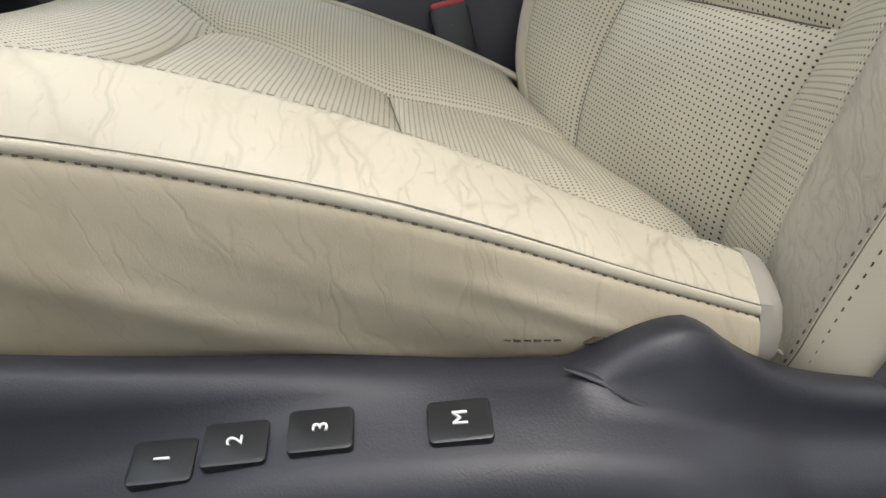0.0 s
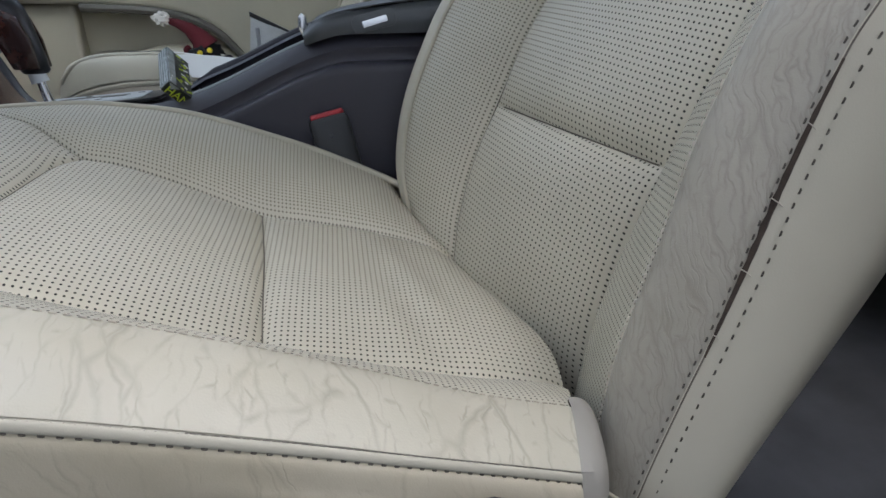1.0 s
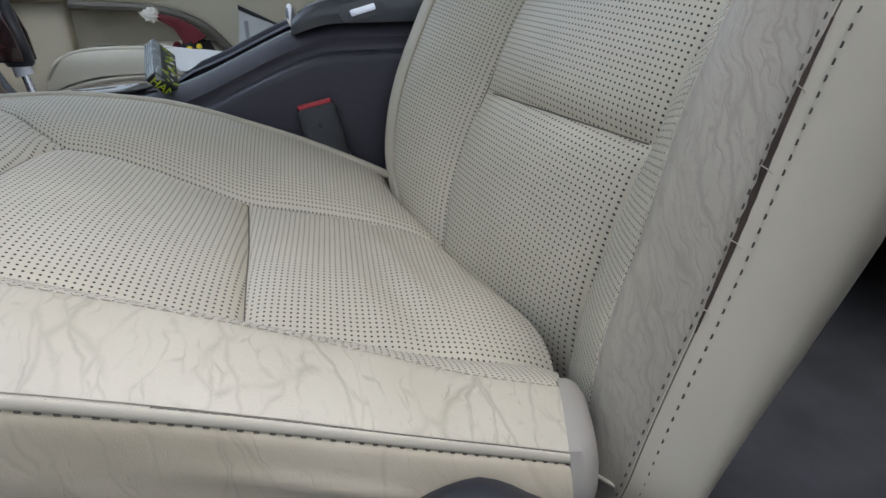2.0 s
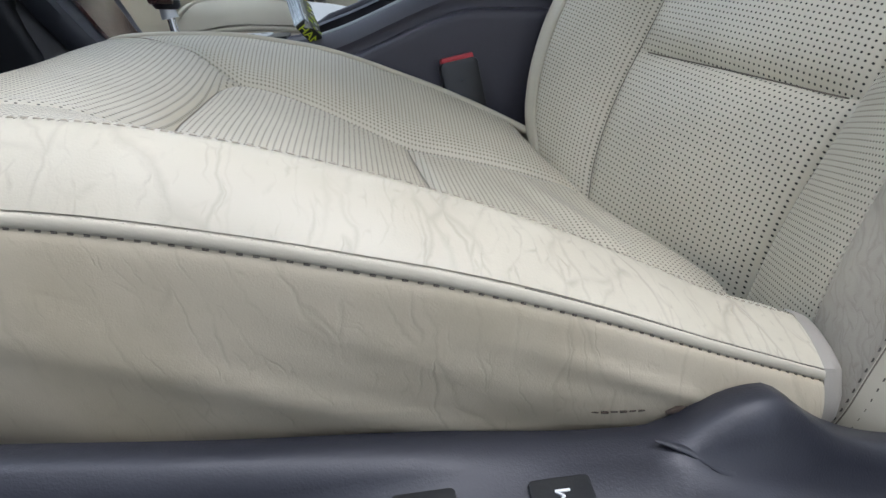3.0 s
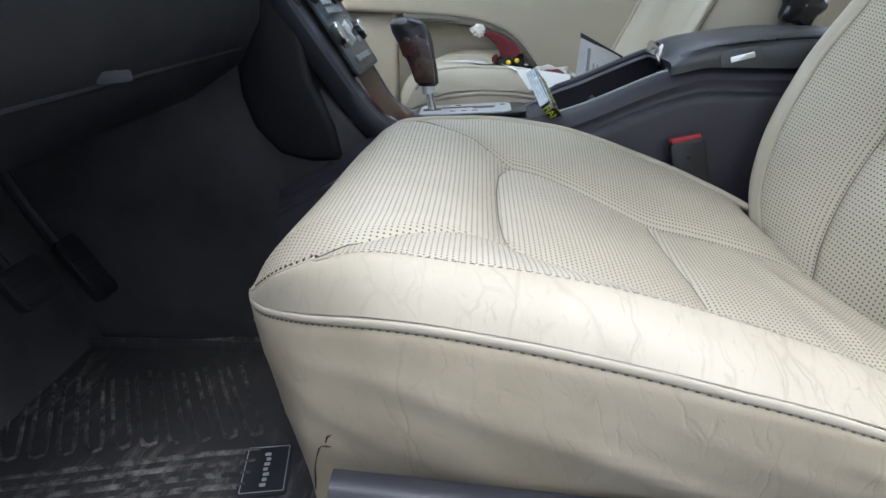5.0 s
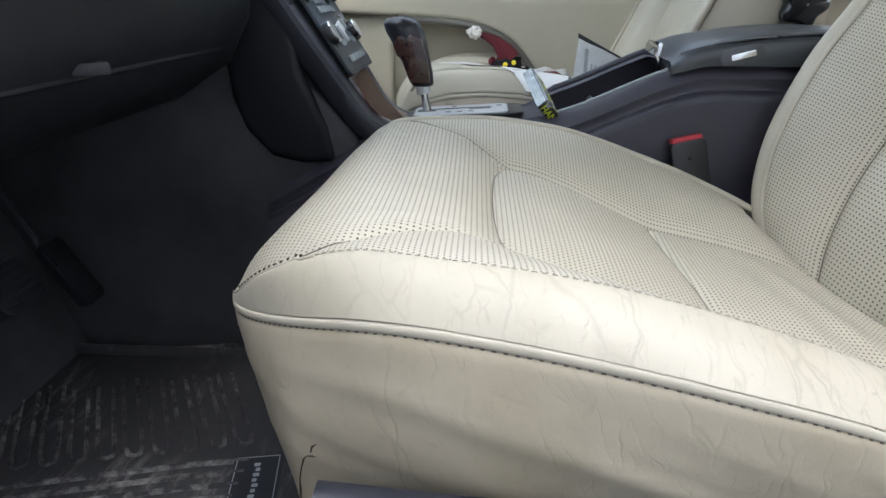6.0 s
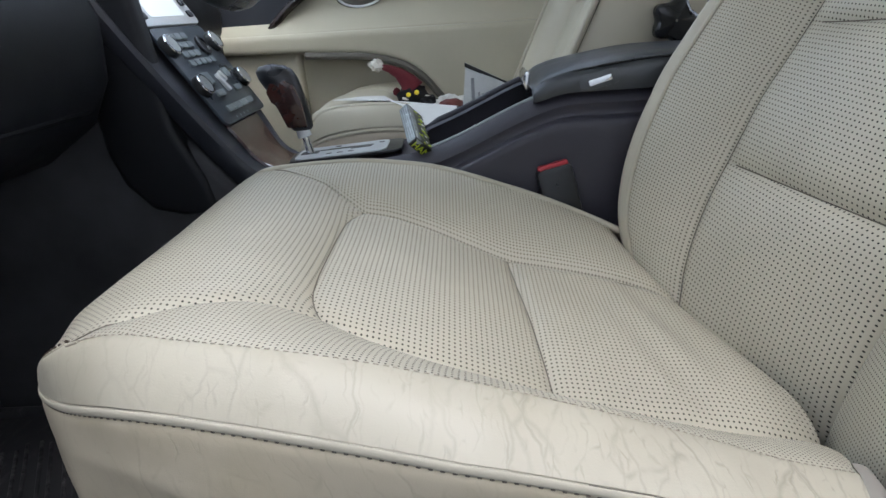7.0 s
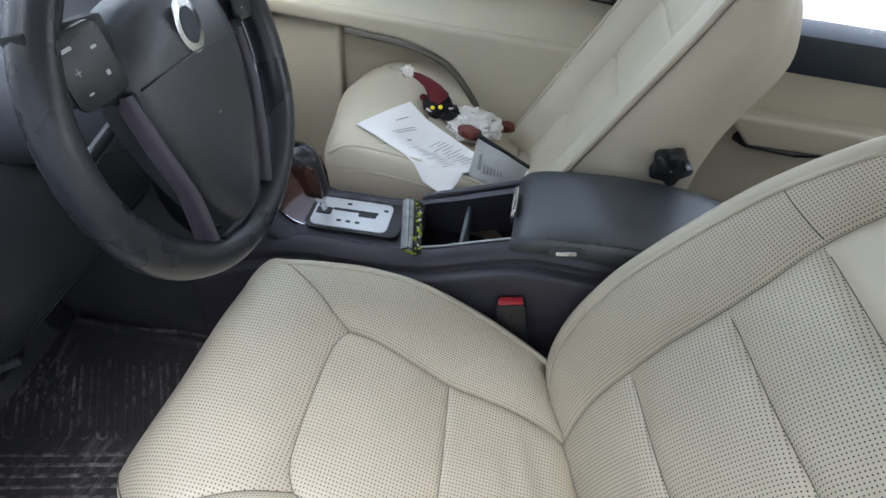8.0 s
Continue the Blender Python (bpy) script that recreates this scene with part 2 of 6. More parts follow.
def prism(outline, a, b, axis="y", bevel=0.0, seg=2):
    """A flat outline pushed from a to b along an axis. The outline holds the other two coordinates, in order."""
    bm = bmesh.new()
    def at(p, v):
        return {"x": (v, p[0], p[1]), "y": (p[0], v, p[1]), "z": (p[0], p[1], v)}[axis]
    one, two = [bm.verts.new(at(p, a)) for p in outline], [bm.verts.new(at(p, b)) for p in outline]
    bm.faces.new(one)
    bm.faces.new(two[::-1])
    for i in range(len(outline)):
        j = (i + 1) % len(outline)
        bm.faces.new((one[j], one[i], two[i], two[j]))
    bmesh.ops.recalc_face_normals(bm, faces=bm.faces)
    if bevel:
        sharp = [e for e in bm.edges if e.calc_face_angle(0) > 0.5]
        bmesh.ops.bevel(bm, geom=sharp, offset=bevel, segments=seg, affect="EDGES", profile=0.6)
    return bm


def tube(path, radius, sides=10, closed=False, cap=True, squash=1.0):
    """A round bar along a path; radius may be a list."""
    P = np.array(path, float)
    n = len(P)
    R = np.full(n, radius) if np.isscalar(radius) else np.array(radius)
    T = np.gradient(P, axis=0) if not closed else np.roll(P, -1, 0) - np.roll(P, 1, 0)
    T /= np.linalg.norm(T, axis=1)[:, None] + 1e-12
    up = np.array([0, 0, 1.0]) if abs(T[:, 2]).mean() < 0.8 else np.array([0, 1.0, 0])
    A = np.cross(T, up)
    A /= np.linalg.norm(A, axis=1)[:, None] + 1e-12
    B = np.cross(A, T)
    th = np.linspace(0, 2 * np.pi, sides, endpoint=False)
    G = P[:, None] + R[:, None, None] * (np.cos(th)[None, :, None] * A[:, None] + squash * np.sin(th)[None, :, None] * B[:, None])
    bm = sheet(G, closed_u=closed, closed_v=True)
    if cap and not closed:
        bmesh.ops.holes_fill(bm, edges=[e for e in bm.edges if e.is_boundary], sides=0)
    bmesh.ops.recalc_face_normals(bm, faces=bm.faces)
    return bm


def lathe(profile, at, m=None, sides=32):
    """Turns (radius, height) pairs round the z axis of the pose m, at a place."""
    th = np.linspace(0, 2 * np.pi, sides, endpoint=False)
    G = np.array([[(r * np.cos(a), r * np.sin(a), h) for a in th] for r, h in profile])
    bm = sheet(G, closed_v=True)
    bmesh.ops.recalc_face_normals(bm, faces=bm.faces)
    bm.transform(Matrix.Translation(at) @ (m or Matrix()))
    return bm


def rounded(w, h, r, n=5):
    """The outline of a rectangle w by h about the origin with rounded corners."""
    out = []
    for cx, cy, a in ((w / 2 - r, h / 2 - r, 0), (-w / 2 + r, h / 2 - r, 90), (-w / 2 + r, -h / 2 + r, 180), (w / 2 - r, -h / 2 + r, 270)):
        out += [(cx + r * math.cos(radians(a + 90 * i / n)), cy + r * math.sin(radians(a + 90 * i / n))) for i in range(n + 1)]
    return out


def plate(outline, m, thick, bevel=0.0):
    """A plate on the xy plane of the pose m, thick along its z."""
    bm = prism(outline, 0, thick, "z", bevel)
    bm.transform(m)
    return bm


def face_pose(at, right, up):
    """A pose with its x along right, its y along up and its z out of the face."""
    r, u = Vector(right).normalized(), Vector(up)
    z = r.cross(u).normalized()
    u = z.cross(r)
    return Matrix(((r.x, u.x, z.x, at[0]), (r.y, u.y, z.y, at[1]), (r.z, u.z, z.z, at[2]), (0, 0, 0, 1)))


def lettering(text, size, m, depth=0.0006):
    """Letters of the built-in font as a mesh, lying on the xy plane of the pose m."""
    cu = bpy.data.curves.new("letters", "FONT")
    cu.body, cu.size, cu.extrude, cu.align_x, cu.align_y = text, size, depth, "CENTER", "CENTER"
    ob = bpy.data.objects.new("letters", cu)
    me = bpy.data.meshes.new_from_object(ob)
    bm = bmesh.new()
    bm.from_mesh(me)
    bpy.data.objects.remove(ob)
    bpy.data.curves.remove(cu)
    bpy.data.meshes.remove(me)
    bm.transform(m)
    return bm


def stitches(P, N, step=0.0062, length=0.0042, r=0.0006, lift=0.0004):
    """Short threads along the line P, lifted along N."""
    P = np.array(P, float)
    s = np.concatenate([[0], np.cumsum(np.linalg.norm(np.diff(P, axis=0), axis=1))])
    bm = bmesh.new()
    for k in range(int(s[-1] / step)):
        a, b = k * step, k * step + length
        pa, pb = (Vector([np.interp(v, s, P[:, i]) for i in range(3)]) for v in (a, b))
        nn = Vector([np.interp(a, s, N[:, i]) for i in range(3)])
        d = (pb - pa).normalized()
        side = d.cross(nn).normalized() * r
        top = nn.normalized() * (lift + r)
        lo = [bm.verts.new(p) for p in (pa - side, pa + side, pb + side, pb - side)]
        hi = [bm.verts.new(p + top - d * 0.2 * length * (1 if i > 1 else -1)) for i, p in enumerate((pa - side * 0.6, pa + side * 0.6, pb + side * 0.6, pb - side * 0.6))]
        bm.faces.new(hi)
        for i in range(4):
            j = (i + 1) % 4
            bm.faces.new((lo[i], lo[j], hi[j], hi[i]))
    return bm


# ---- the seats ----
# rails of the seat cushion, by the length x from its middle (front is minus): half-breadths and heights, on the door side and on
# the side by the console, of the welt, of the top seam and of the seam round the sunken insert
OUT_NEAR = keys((-0.392, 0.158), (-0.385, 0.17), (-0.37, 0.1885), (-0.34, 0.2163), (-0.3, 0.2477), (-0.25, 0.2745), (-0.19, 0.2941), (-0.13, 0.3083), (-0.06, 0.3196), (0.0, 0.3255), (0.06, 0.3245), (0.12, 0.317), (0.18, 0.3075), (0.24, 0.299), (0.29, 0.294))
WELT_NEAR = keys((-0.392, 0.341), (-0.385, 0.3435), (-0.37, 0.348), (-0.34, 0.359), (-0.3, 0.3745), (-0.25, 0.3893), (-0.19, 0.3946), (-0.13, 0.393), (-0.06, 0.3847), (0.0, 0.3736), (0.06, 0.3575), (0.12, 0.3345), (0.18, 0.3086), (0.24, 0.2846), (0.29, 0.266))
TOP_NEAR = keys((-0.392, 0.15), (-0.372, 0.176), (-0.36, 0.1917), (-0.34, 0.2095), (-0.3, 0.2246), (-0.26, 0.2335), (-0.2, 0.252), (-0.14, 0.2665), (-0.08, 0.2735), (-0.02, 0.2764), (0.04, 0.276), (0.1, 0.272), (0.16, 0.2625), (0.22, 0.253), (0.29, 0.245))
TOP_Z_NEAR = keys((-0.392, 0.345), (-0.38, 0.353), (-0.372, 0.3596), (-0.36, 0.3705), (-0.34, 0.3877), (-0.3, 0.4115), (-0.26, 0.4235), (-0.2, 0.427), (-0.14, 0.4262), (-0.08, 0.4185), (-0.02, 0.4045), (0.04, 0.386), (0.1, 0.363), (0.16, 0.3345), (0.22, 0.3055), (0.29, 0.28))
INS_NEAR = keys((-0.134, 0.136), (-0.08, 0.15), (0.0, 0.166), (0.08, 0.172), (0.18, 0.168), (0.29, 0.155))
INS_Z_NEAR = keys((-0.392, 0.336), (-0.386, 0.352), (-0.372, 0.373), (-0.345, 0.397), (-0.3, 0.4145), (-0.245, 0.418), (-0.185, 0.408), (-0.134, 0.378), (-0.06, 0.343), (0.0, 0.315), (0.07, 0.286), (0.14, 0.271), (0.2, 0.261), (0.26, 0.249), (0.3, 0.236))
OUT_FAR = keys((-0.392, 0.168), (-0.38, 0.19), (-0.35, 0.217), (-0.3, 0.242), (-0.25, 0.252), (-0.2, 0.258), (-0.15, 0.264), (-0.1, 0.268), (-0.05, 0.269), (0.0, 0.266), (0.05, 0.26), (0.1, 0.252), (0.15, 0.242), (0.2, 0.23), (0.285, 0.21))
WELT_FAR = keys((-0.392, 0.341), (-0.37, 0.35), (-0.33, 0.366), (-0.25, 0.388), (-0.15, 0.392), (-0.05, 0.376), (0.05, 0.346), (0.15, 0.306), (0.29, 0.24))
TOP_FAR = keys((-0.392, 0.155), (-0.37, 0.184), (-0.34, 0.2), (-0.29, 0.217), (-0.25, 0.221), (-0.2, 0.227), (-0.15, 0.2341), (-0.1, 0.2396), (-0.05, 0.2416), (0.0, 0.2393), (0.05, 0.2334), (0.1, 0.2253), (0.15, 0.2146), (0.2, 0.2029), (0.23, 0.1947), (0.285, 0.18))
TOP_Z_FAR = keys((-0.392, 0.345), (-0.38, 0.36), (-0.36, 0.383), (-0.33, 0.408), (-0.29, 0.425), (-0.25, 0.4295), (-0.2, 0.4305), (-0.15, 0.429), (-0.1, 0.4223), (-0.05, 0.4135), (0.0, 0.399), (0.05, 0.3818), (0.1, 0.3643), (0.15, 0.3439), (0.2, 0.3215), (0.23, 0.306), (0.285, 0.277))
INS_FAR = keys((-0.134, 0.134), (-0.1, 0.1351), (-0.05, 0.1302), (0.0, 0.1219), (0.05, 0.1147), (0.1, 0.1112), (0.15, 0.106), (0.2, 0.0982), (0.262, 0.0851))
INS_Z_FAR = keys((-0.392, 0.336), (-0.386, 0.352), (-0.372, 0.374), (-0.345, 0.4), (-0.3, 0.42), (-0.24, 0.4245), (-0.19, 0.415), (-0.134, 0.39), (-0.1, 0.3815), (-0.05, 0.363), (0.0, 0.341), (0.05, 0.3194), (0.1, 0.3086), (0.15, 0.2984), (0.2, 0.2862), (0.262, 0.266), (0.3, 0.252))
MID_Z = keys((-0.392, 0.336), (-0.386, 0.352), (-0.372, 0.374), (-0.345, 0.3985), (-0.3, 0.4155), (-0.25, 0.4175), (-0.2, 0.408), (-0.154, 0.388), (-0.1, 0.3725), (-0.04, 0.3515), (0.06, 0.31), (0.12, 0.297), (0.2, 0.281), (0.26, 0.262), (0.3, 0.246))
BACK_X, FRONT_X = 0.285, -0.392
FALL = keys((-0.25, 0.0), (-0.12, 0.006), (0.0, 0.02), (0.1, 0.028), (0.17, 0.04), (0.28, 0.05))
TUCK = keys((-0.235, 0.0), (-0.2, 0.012), (-0.16, 0.026), (-0.11, 0.03), (-0.06, 0.024), (0.0, 0.008), (0.05, 0.0))


def both(near, far, x, y):
    """A rail's value on the door side or on the console side."""
    return np.where(y < 0, near(x), far(x))


def ins_y(x, y):
    """Half-breadth of the insert."""
    return both(INS_NEAR, INS_FAR, x, y)


def out_y(s, y):
    return both(OUT_NEAR, OUT_FAR, FRONT_X + s * (BACK_X - FRONT_X), y)


def cushion(s, q):
    """A point on top of the cushion: s from front to back, q from -1 (door side) to 1."""
    s, q = np.broadcast_arrays(np.asarray(s, float), np.asarray(q, float))
    front = FRONT_X + 0.004 * np.abs(q) ** 6
    x = front + s * (BACK_X - front)
    w = out_y(s, q)
    y = q * w
    ay = np.abs(y)
    yi, yt = np.minimum(ins_y(x, y), w * 0.82), np.minimum(both(TOP_NEAR, TOP_FAR, x, y), w * 0.97)
    zm, zi, zt, zw = MID_Z(x), both(INS_Z_NEAR, INS_Z_FAR, x, y), both(TOP_Z_NEAR, TOP_Z_FAR, x, y), both(WELT_NEAR, WELT_FAR, x, y)
    a = np.clip(ay / yi, 0, 1)
    inner = zm + (zi - zm) * a * a
    b = np.clip((ay - yi) / (yt - yi), 0, 1)
    strip = zi + (zt - zi) * (0.5 * b + 0.5 * (1 - (1 - b) ** 2.0))
    c = np.clip((ay - yt) / (w - yt), 0, 1)
    outer = zt + (zw - zt) * np.where(y < 0, 0.3 * c + 0.7 * c ** 2.2, 0.15 * c + 0.85 * c ** 2.5)
    z = np.where(ay < yi, inner, np.where(ay < yt, strip, outer))
    # on the door side its back edge is tucked deeper under the backrest
    tuck = TUCK(y) * np.clip((s - 0.75) / 0.25, 0, 1)
    tuck = tuck + FALL(y) * np.clip(1 - s / 0.15, 0, 1) ** 1.5
    tuck = tuck - 0.016 * s ** 6 * np.clip((-q - 0.75) / 0.25, 0, 1)
    return np.stack([x + tuck, y, z - np.where(s > 0.5, 0.25, 0.0) * tuck], -1)


# rails of the backrest, by its height
REC = radians(26)
UP, FWD = np.array([math.sin(REC), 0, math.cos(REC)]), np.array([-math.cos(REC), 0, math.sin(REC)])
B_INS_FAR = keys((-0.06, 0.08), (0.0, 0.0955), (0.035, 0.11), (0.0875, 0.1244), (0.142, 0.1347), (0.186, 0.1405), (0.242, 0.148), (0.324, 0.16), (0.407, 0.176), (0.5, 0.197), (0.6, 0.205), (0.75, 0.18))
B_INS_NEAR = keys((-0.06, 0.1), (0.0, 0.108), (0.2, 0.122), (0.4, 0.142), (0.5, 0.155), (0.6, 0.158), (0.75, 0.14))
B_TOP_FAR = keys((-0.06, 0.13), (-0.03, 0.148), (0.0134, 0.1672), (0.0475, 0.1829), (0.095, 0.1993), (0.147, 0.2131), (0.224, 0.229), (0.307, 0.2419), (0.392, 0.2522), (0.49, 0.259), (0.6, 0.25), (0.75, 0.21))
B_TOP_NEAR = keys((-0.06, 0.222), (0.0, 0.235), (0.2, 0.235), (0.4, 0.246), (0.6, 0.24), (0.75, 0.205))
B_OUT_NEAR = keys((-0.06, 0.258), (0.0, 0.27), (0.2, 0.27), (0.4, 0.282), (0.6, 0.272), (0.75, 0.235))
FAR_SEAM = keys((-0.06, 0.014), (0.0, 0.027), (0.035, 0.0355), (0.0875, 0.043), (0.142, 0.0455), (0.242, 0.0455), (0.324, 0.0365), (0.407, 0.0255), (0.5, 0.014), (0.6, -0.008), (0.75, -0.04))
FAR_TOP = keys((-0.06, 0.03), (-0.02, 0.056), (0.0134, 0.0755), (0.0475, 0.0966), (0.095, 0.1128), (0.147, 0.1212), (0.224, 0.1225), (0.307, 0.1124), (0.392, 0.0967), (0.49, 0.0756), (0.6, 0.045), (0.75, 0.0))
NEAR_SEAM = keys((-0.06, -0.095), (-0.02, -0.075), (0.04, -0.054), (0.1, -0.041), (0.2, -0.031), (0.26, -0.027), (0.35, -0.024), (0.5, -0.028), (0.6, -0.036), (0.75, -0.055))
NEAR_TOP = keys((-0.06, -0.045), (0.01, -0.021), (0.07, -0.001), (0.13, 0.011), (0.18, 0.021), (0.21, 0.028), (0.27, 0.036), (0.3, 0.038), (0.45, 0.034), (0.6, 0.015), (0.75, -0.02))
NEAR_OUT = keys((-0.06, -0.06), (0.0, -0.045), (0.07, -0.033), (0.12, -0.026), (0.17, -0.0175), (0.22, -0.0075), (0.27, 0.003), (0.3, 0.0075), (0.45, 0.004), (0.6, -0.012), (0.75, -0.045))


def b_ins(h, y):
    return both(B_INS_NEAR, B_INS_FAR, h, y)


def b_top(h, y):
    return both(B_TOP_NEAR, B_TOP_FAR, h, y)


def b_out(h, y):
    return np.where(y < 0, B_OUT_NEAR(h), B_TOP_FAR(h) + 0.037)


def backrest(h, y):
    """A point on the front of the driver's backrest: h along its height, y across. The bolster on the door side is crushed flat."""
    h, y = np.broadcast_arrays(np.asarray(h, float), np.asarray(y, float))
    near = y < 0
    ay = np.abs(y)
    yi, yt, yo = b_ins(h, y), b_top(h, y), b_out(h, y)
    seam = np.where(near, NEAR_SEAM(h), FAR_SEAM(h))
    crest = np.where(near, NEAR_TOP(h), FAR_TOP(h))
    edge = np.where(near, NEAR_OUT(h), FAR_TOP(h) - 0.012)
    k = np.clip(y / yi, -1, 1)
    centre = NEAR_SEAM(h) + (FAR_SEAM(h) - NEAR_SEAM(h)) * (k + 1) / 2 + 0.006 * (1 - k * k)
    b = np.clip((ay - yi) / (yt - yi), 0, 1)
    c = np.clip((ay - yt) / (yo - yt), 0, 1)
    rise = np.where(near, 0.75 * b + 0.25 * (1 - (1 - b) ** 2), 0.45 * b + 0.55 * (1 - (1 - b) ** 2))
    f = np.where(ay <= yi, centre, np.where(ay < yt, seam + (crest - seam) * rise, crest + (edge - crest) * (0.3 * c + 0.7 * c * c) + np.where(near, 0.004, 0.012) * np.sin(math.pi * c)))
    return np.array([0.282, 0, 0.245]) + h[..., None] * UP + f[..., None] * FWD + np.stack([0 * y, y, 0 * y], -1)


def sink(P):
    """Draws the cushion down where it meets the backrest."""
    Q = P - np.array([0.282, 0, 0.245])
    h, f = Q @ UP, Q @ FWD
    wall = (backrest(h, P[..., 1]) - np.array([0.282, 0, 0.245])) @ FWD
    R = P.copy()
    R[..., 2] -= 0.02 * np.exp(-np.maximum(f - wall, 0) / 0.011)
    return R


def groove(P, rims, depth=0.009, reach=0.0075):
    """Draws a panel's points down towards its seams, so that it looks stuffed."""
    E = np.concatenate(rims)
    d = np.full(P.shape[:2], 9.0)
    for e in E:
        d = np.minimum(d, np.linalg.norm(P - e, axis=2))
    Q = P.copy()
    Q[..., 2] -= depth * np.exp(-((d / reach) ** 1.05))
    return Q


# seams that part the front panel from the bolsters, from the insert's corner (breadth QI) to the front corner
QI = {-1: 0.442, 1: 0.504}
DIAG = {-1: keys((0.442, 0.385), (0.541, 0.306), (0.688, 0.216), (0.8, 0.17), (0.885, 0.134), (0.94, 0.085), (0.965, 0.0)),
        1: keys((0.504, 0.385), (0.57, 0.341), (0.66, 0.298), (0.787, 0.229), (0.9, 0.156), (0.95, 0.08), (0.965, 0.0))}
DIAG_AT = {e: (lambda q, f: (f(q)[::-1], q[::-1]))(np.linspace(QI[e], 0.965, 400), DIAG[e]) for e in (-1, 1)}


def diag_q(s, e):
    return np.interp(s, *DIAG_AT[e])


INS_S = keys((0.0, 0.352), (0.47, 0.354), (0.77, 0.361), (0.91, 0.372), (1.0, 0.385))


def mid_s(k):
    """The seam across the insert, by the breadth k from -1 to 1."""
    return (0.06 - 0.0125 * k - FRONT_X) / (BACK_X - FRONT_X)


def seat(x0, cy, side, dz, label, fine, breadth=1.0):
    """A front seat with its middle at cy. side is 1 where the door lies towards -y."""
    root = thing("car_seat", (x0, cy, 0.05), label, "car seat", "front seats")
    perf, perf_fine = (PERF, PERF_FINE) if fine else (LEATHER_SMOOTH, LEATHER_SMOOTH)
    res = 1.0 if fine else 0.5

    def place(P):
        Q = np.array(P, float)
        Q[..., 1] *= side * breadth
        Q += (x0, cy, dz)
        return Q

    def panel(name, S, Q, mat, rims, along="u", label="", depth=0.009):
        P = cushion(S, Q)
        pick = {"s0": P[0], "s1": P[-1], "q0": P[:, 0], "q1": P[:, -1]}
        G = groove(P, [pick[r] for r in rims], depth) if rims else P
        u, v = lengths(P, 0), lengths(P, 1)
        mu = np.repeat(u.mean(1)[:, None], P.shape[1], 1) if along == "u" else u
        return part(name, sheet(place(G), np.stack([mu, v], -1), flip=side > 0), mat, root, label)

    ns, nq = int(80 * res), int(56 * res)
    t = np.linspace(0, 1, nq)
    half_q = {e: np.concatenate([np.linspace(0, QI[e], int(24 * res)), diag_q(np.linspace(0.384, 0.0, int(44 * res)), e)]) for e in (-1, 1)}
    q = np.concatenate([-half_q[-1][:0:-1], half_q[1]])
    aq, qi = np.abs(q), np.where(q < 0, QI[-1], QI[1])
    s_end = np.where(aq < qi, INS_S(aq / qi), np.where(q < 0, DIAG[-1](aq), DIAG[1](aq)))
    S = np.linspace(0, 1, ns)[:, None] * s_end[None]
    Pf = cushion(S, np.repeat(q[None], ns, 0))
    Gf = groove(Pf, [Pf[-1]])
    Gf = Pf + (Gf - Pf) * np.clip((0.84 - np.abs(q)) / 0.12, 0.25, 1)[None, :, None]
    uv = np.stack([Pf[..., 0] * 1.06, Pf[..., 1]], -1)
    core = cushion(np.repeat(np.linspace(0.004, 1, ns)[:, None], 61, 1), np.repeat(np.linspace(-0.985, 0.985, 61)[None], ns, 0)) - (0, 0, 0.03)
    part("cushion_core", sheet(place(core), flip=side > 0), LEATHER_SMOOTH, root)
    part("front_panel", sheet(place(Gf), uv, flip=side > 0), perf, root)

    def seam(line, lift=(0, 0, 0.0004)):
        if fine:
            part("seam_line", tube(place(line + np.array(lift)), 0.0008, 6), SEAM, root)

    seam(Gf[-1])
    # insert, in two pieces
    for nm, front in (("seat_insert_front", True), ("seat_insert_rear", False)):
        k = np.linspace(-1, 1, nq)
        rows = []
        for f in np.linspace(0, 1, ns):
            s0, s1 = (INS_S(np.abs(k)), mid_s(k)) if front else (mid_s(k), np.ones(nq))
            s = s0 + f * (s1 - s0)
            xx = FRONT_X + s * (BACK_X - FRONT_X)
            rows.append((s, k * ins_y(xx, k) / out_y(s, k)))
        S, Q = np.array([r[0] for r in rows]), np.array([r[1] for r in rows])
        P = cushion(S, Q)
        G = groove(P, [P[0], P[-1], P[:, 0], P[:, -1]] if front else [P[0], P[:, 0], P[:, -1]])
        if fine and not front:
            # slack in the worn rear of the insert
            slack = np.exp(-(((P[..., 0] - 0.2) / 0.05) ** 2 + ((P[..., 1] + 0.02) / 0.12) ** 2))
            G[..., 2] += slack * (0.0028 * np.sin(105 * (P[..., 0] + 0.35 * P[..., 1])) - 0.002)
        G = sink(G) if fine else G
        part(nm, sheet(place(G), np.stack([P[..., 0] * 1.06, P[..., 1]], -1), flip=side > 0), perf, root)
        if front:
            seam(G[-1])
    # side bolsters: a punched strip, then plain leather down to the welt
    SPLIT = 0.134
    for e in (-1, 1):
        s = np.linspace(SPLIT, 1, int(100 * res))
        xx = FRONT_X + 0.004 * 0.5 + s * (BACK_X - FRONT_X)
        w = out_y(s, e)
        qi = np.where(s < 0.385, diag_q(s, e), ins_y(xx, e) / w)
        qt = np.maximum(both(TOP_NEAR, TOP_FAR, xx, e) / w, qi)
        Q = e * (qi[:, None] + (qt - qi)[:, None] * np.linspace(0, 1, int(28 * res)))
        S = np.repeat(s[:, None], Q.shape[1], 1)
        P = cushion(S, Q)
        G = groove(P, [P[:, 0]])
        G = groove(G, [P[:, -1]], 0.0012, 0.005)
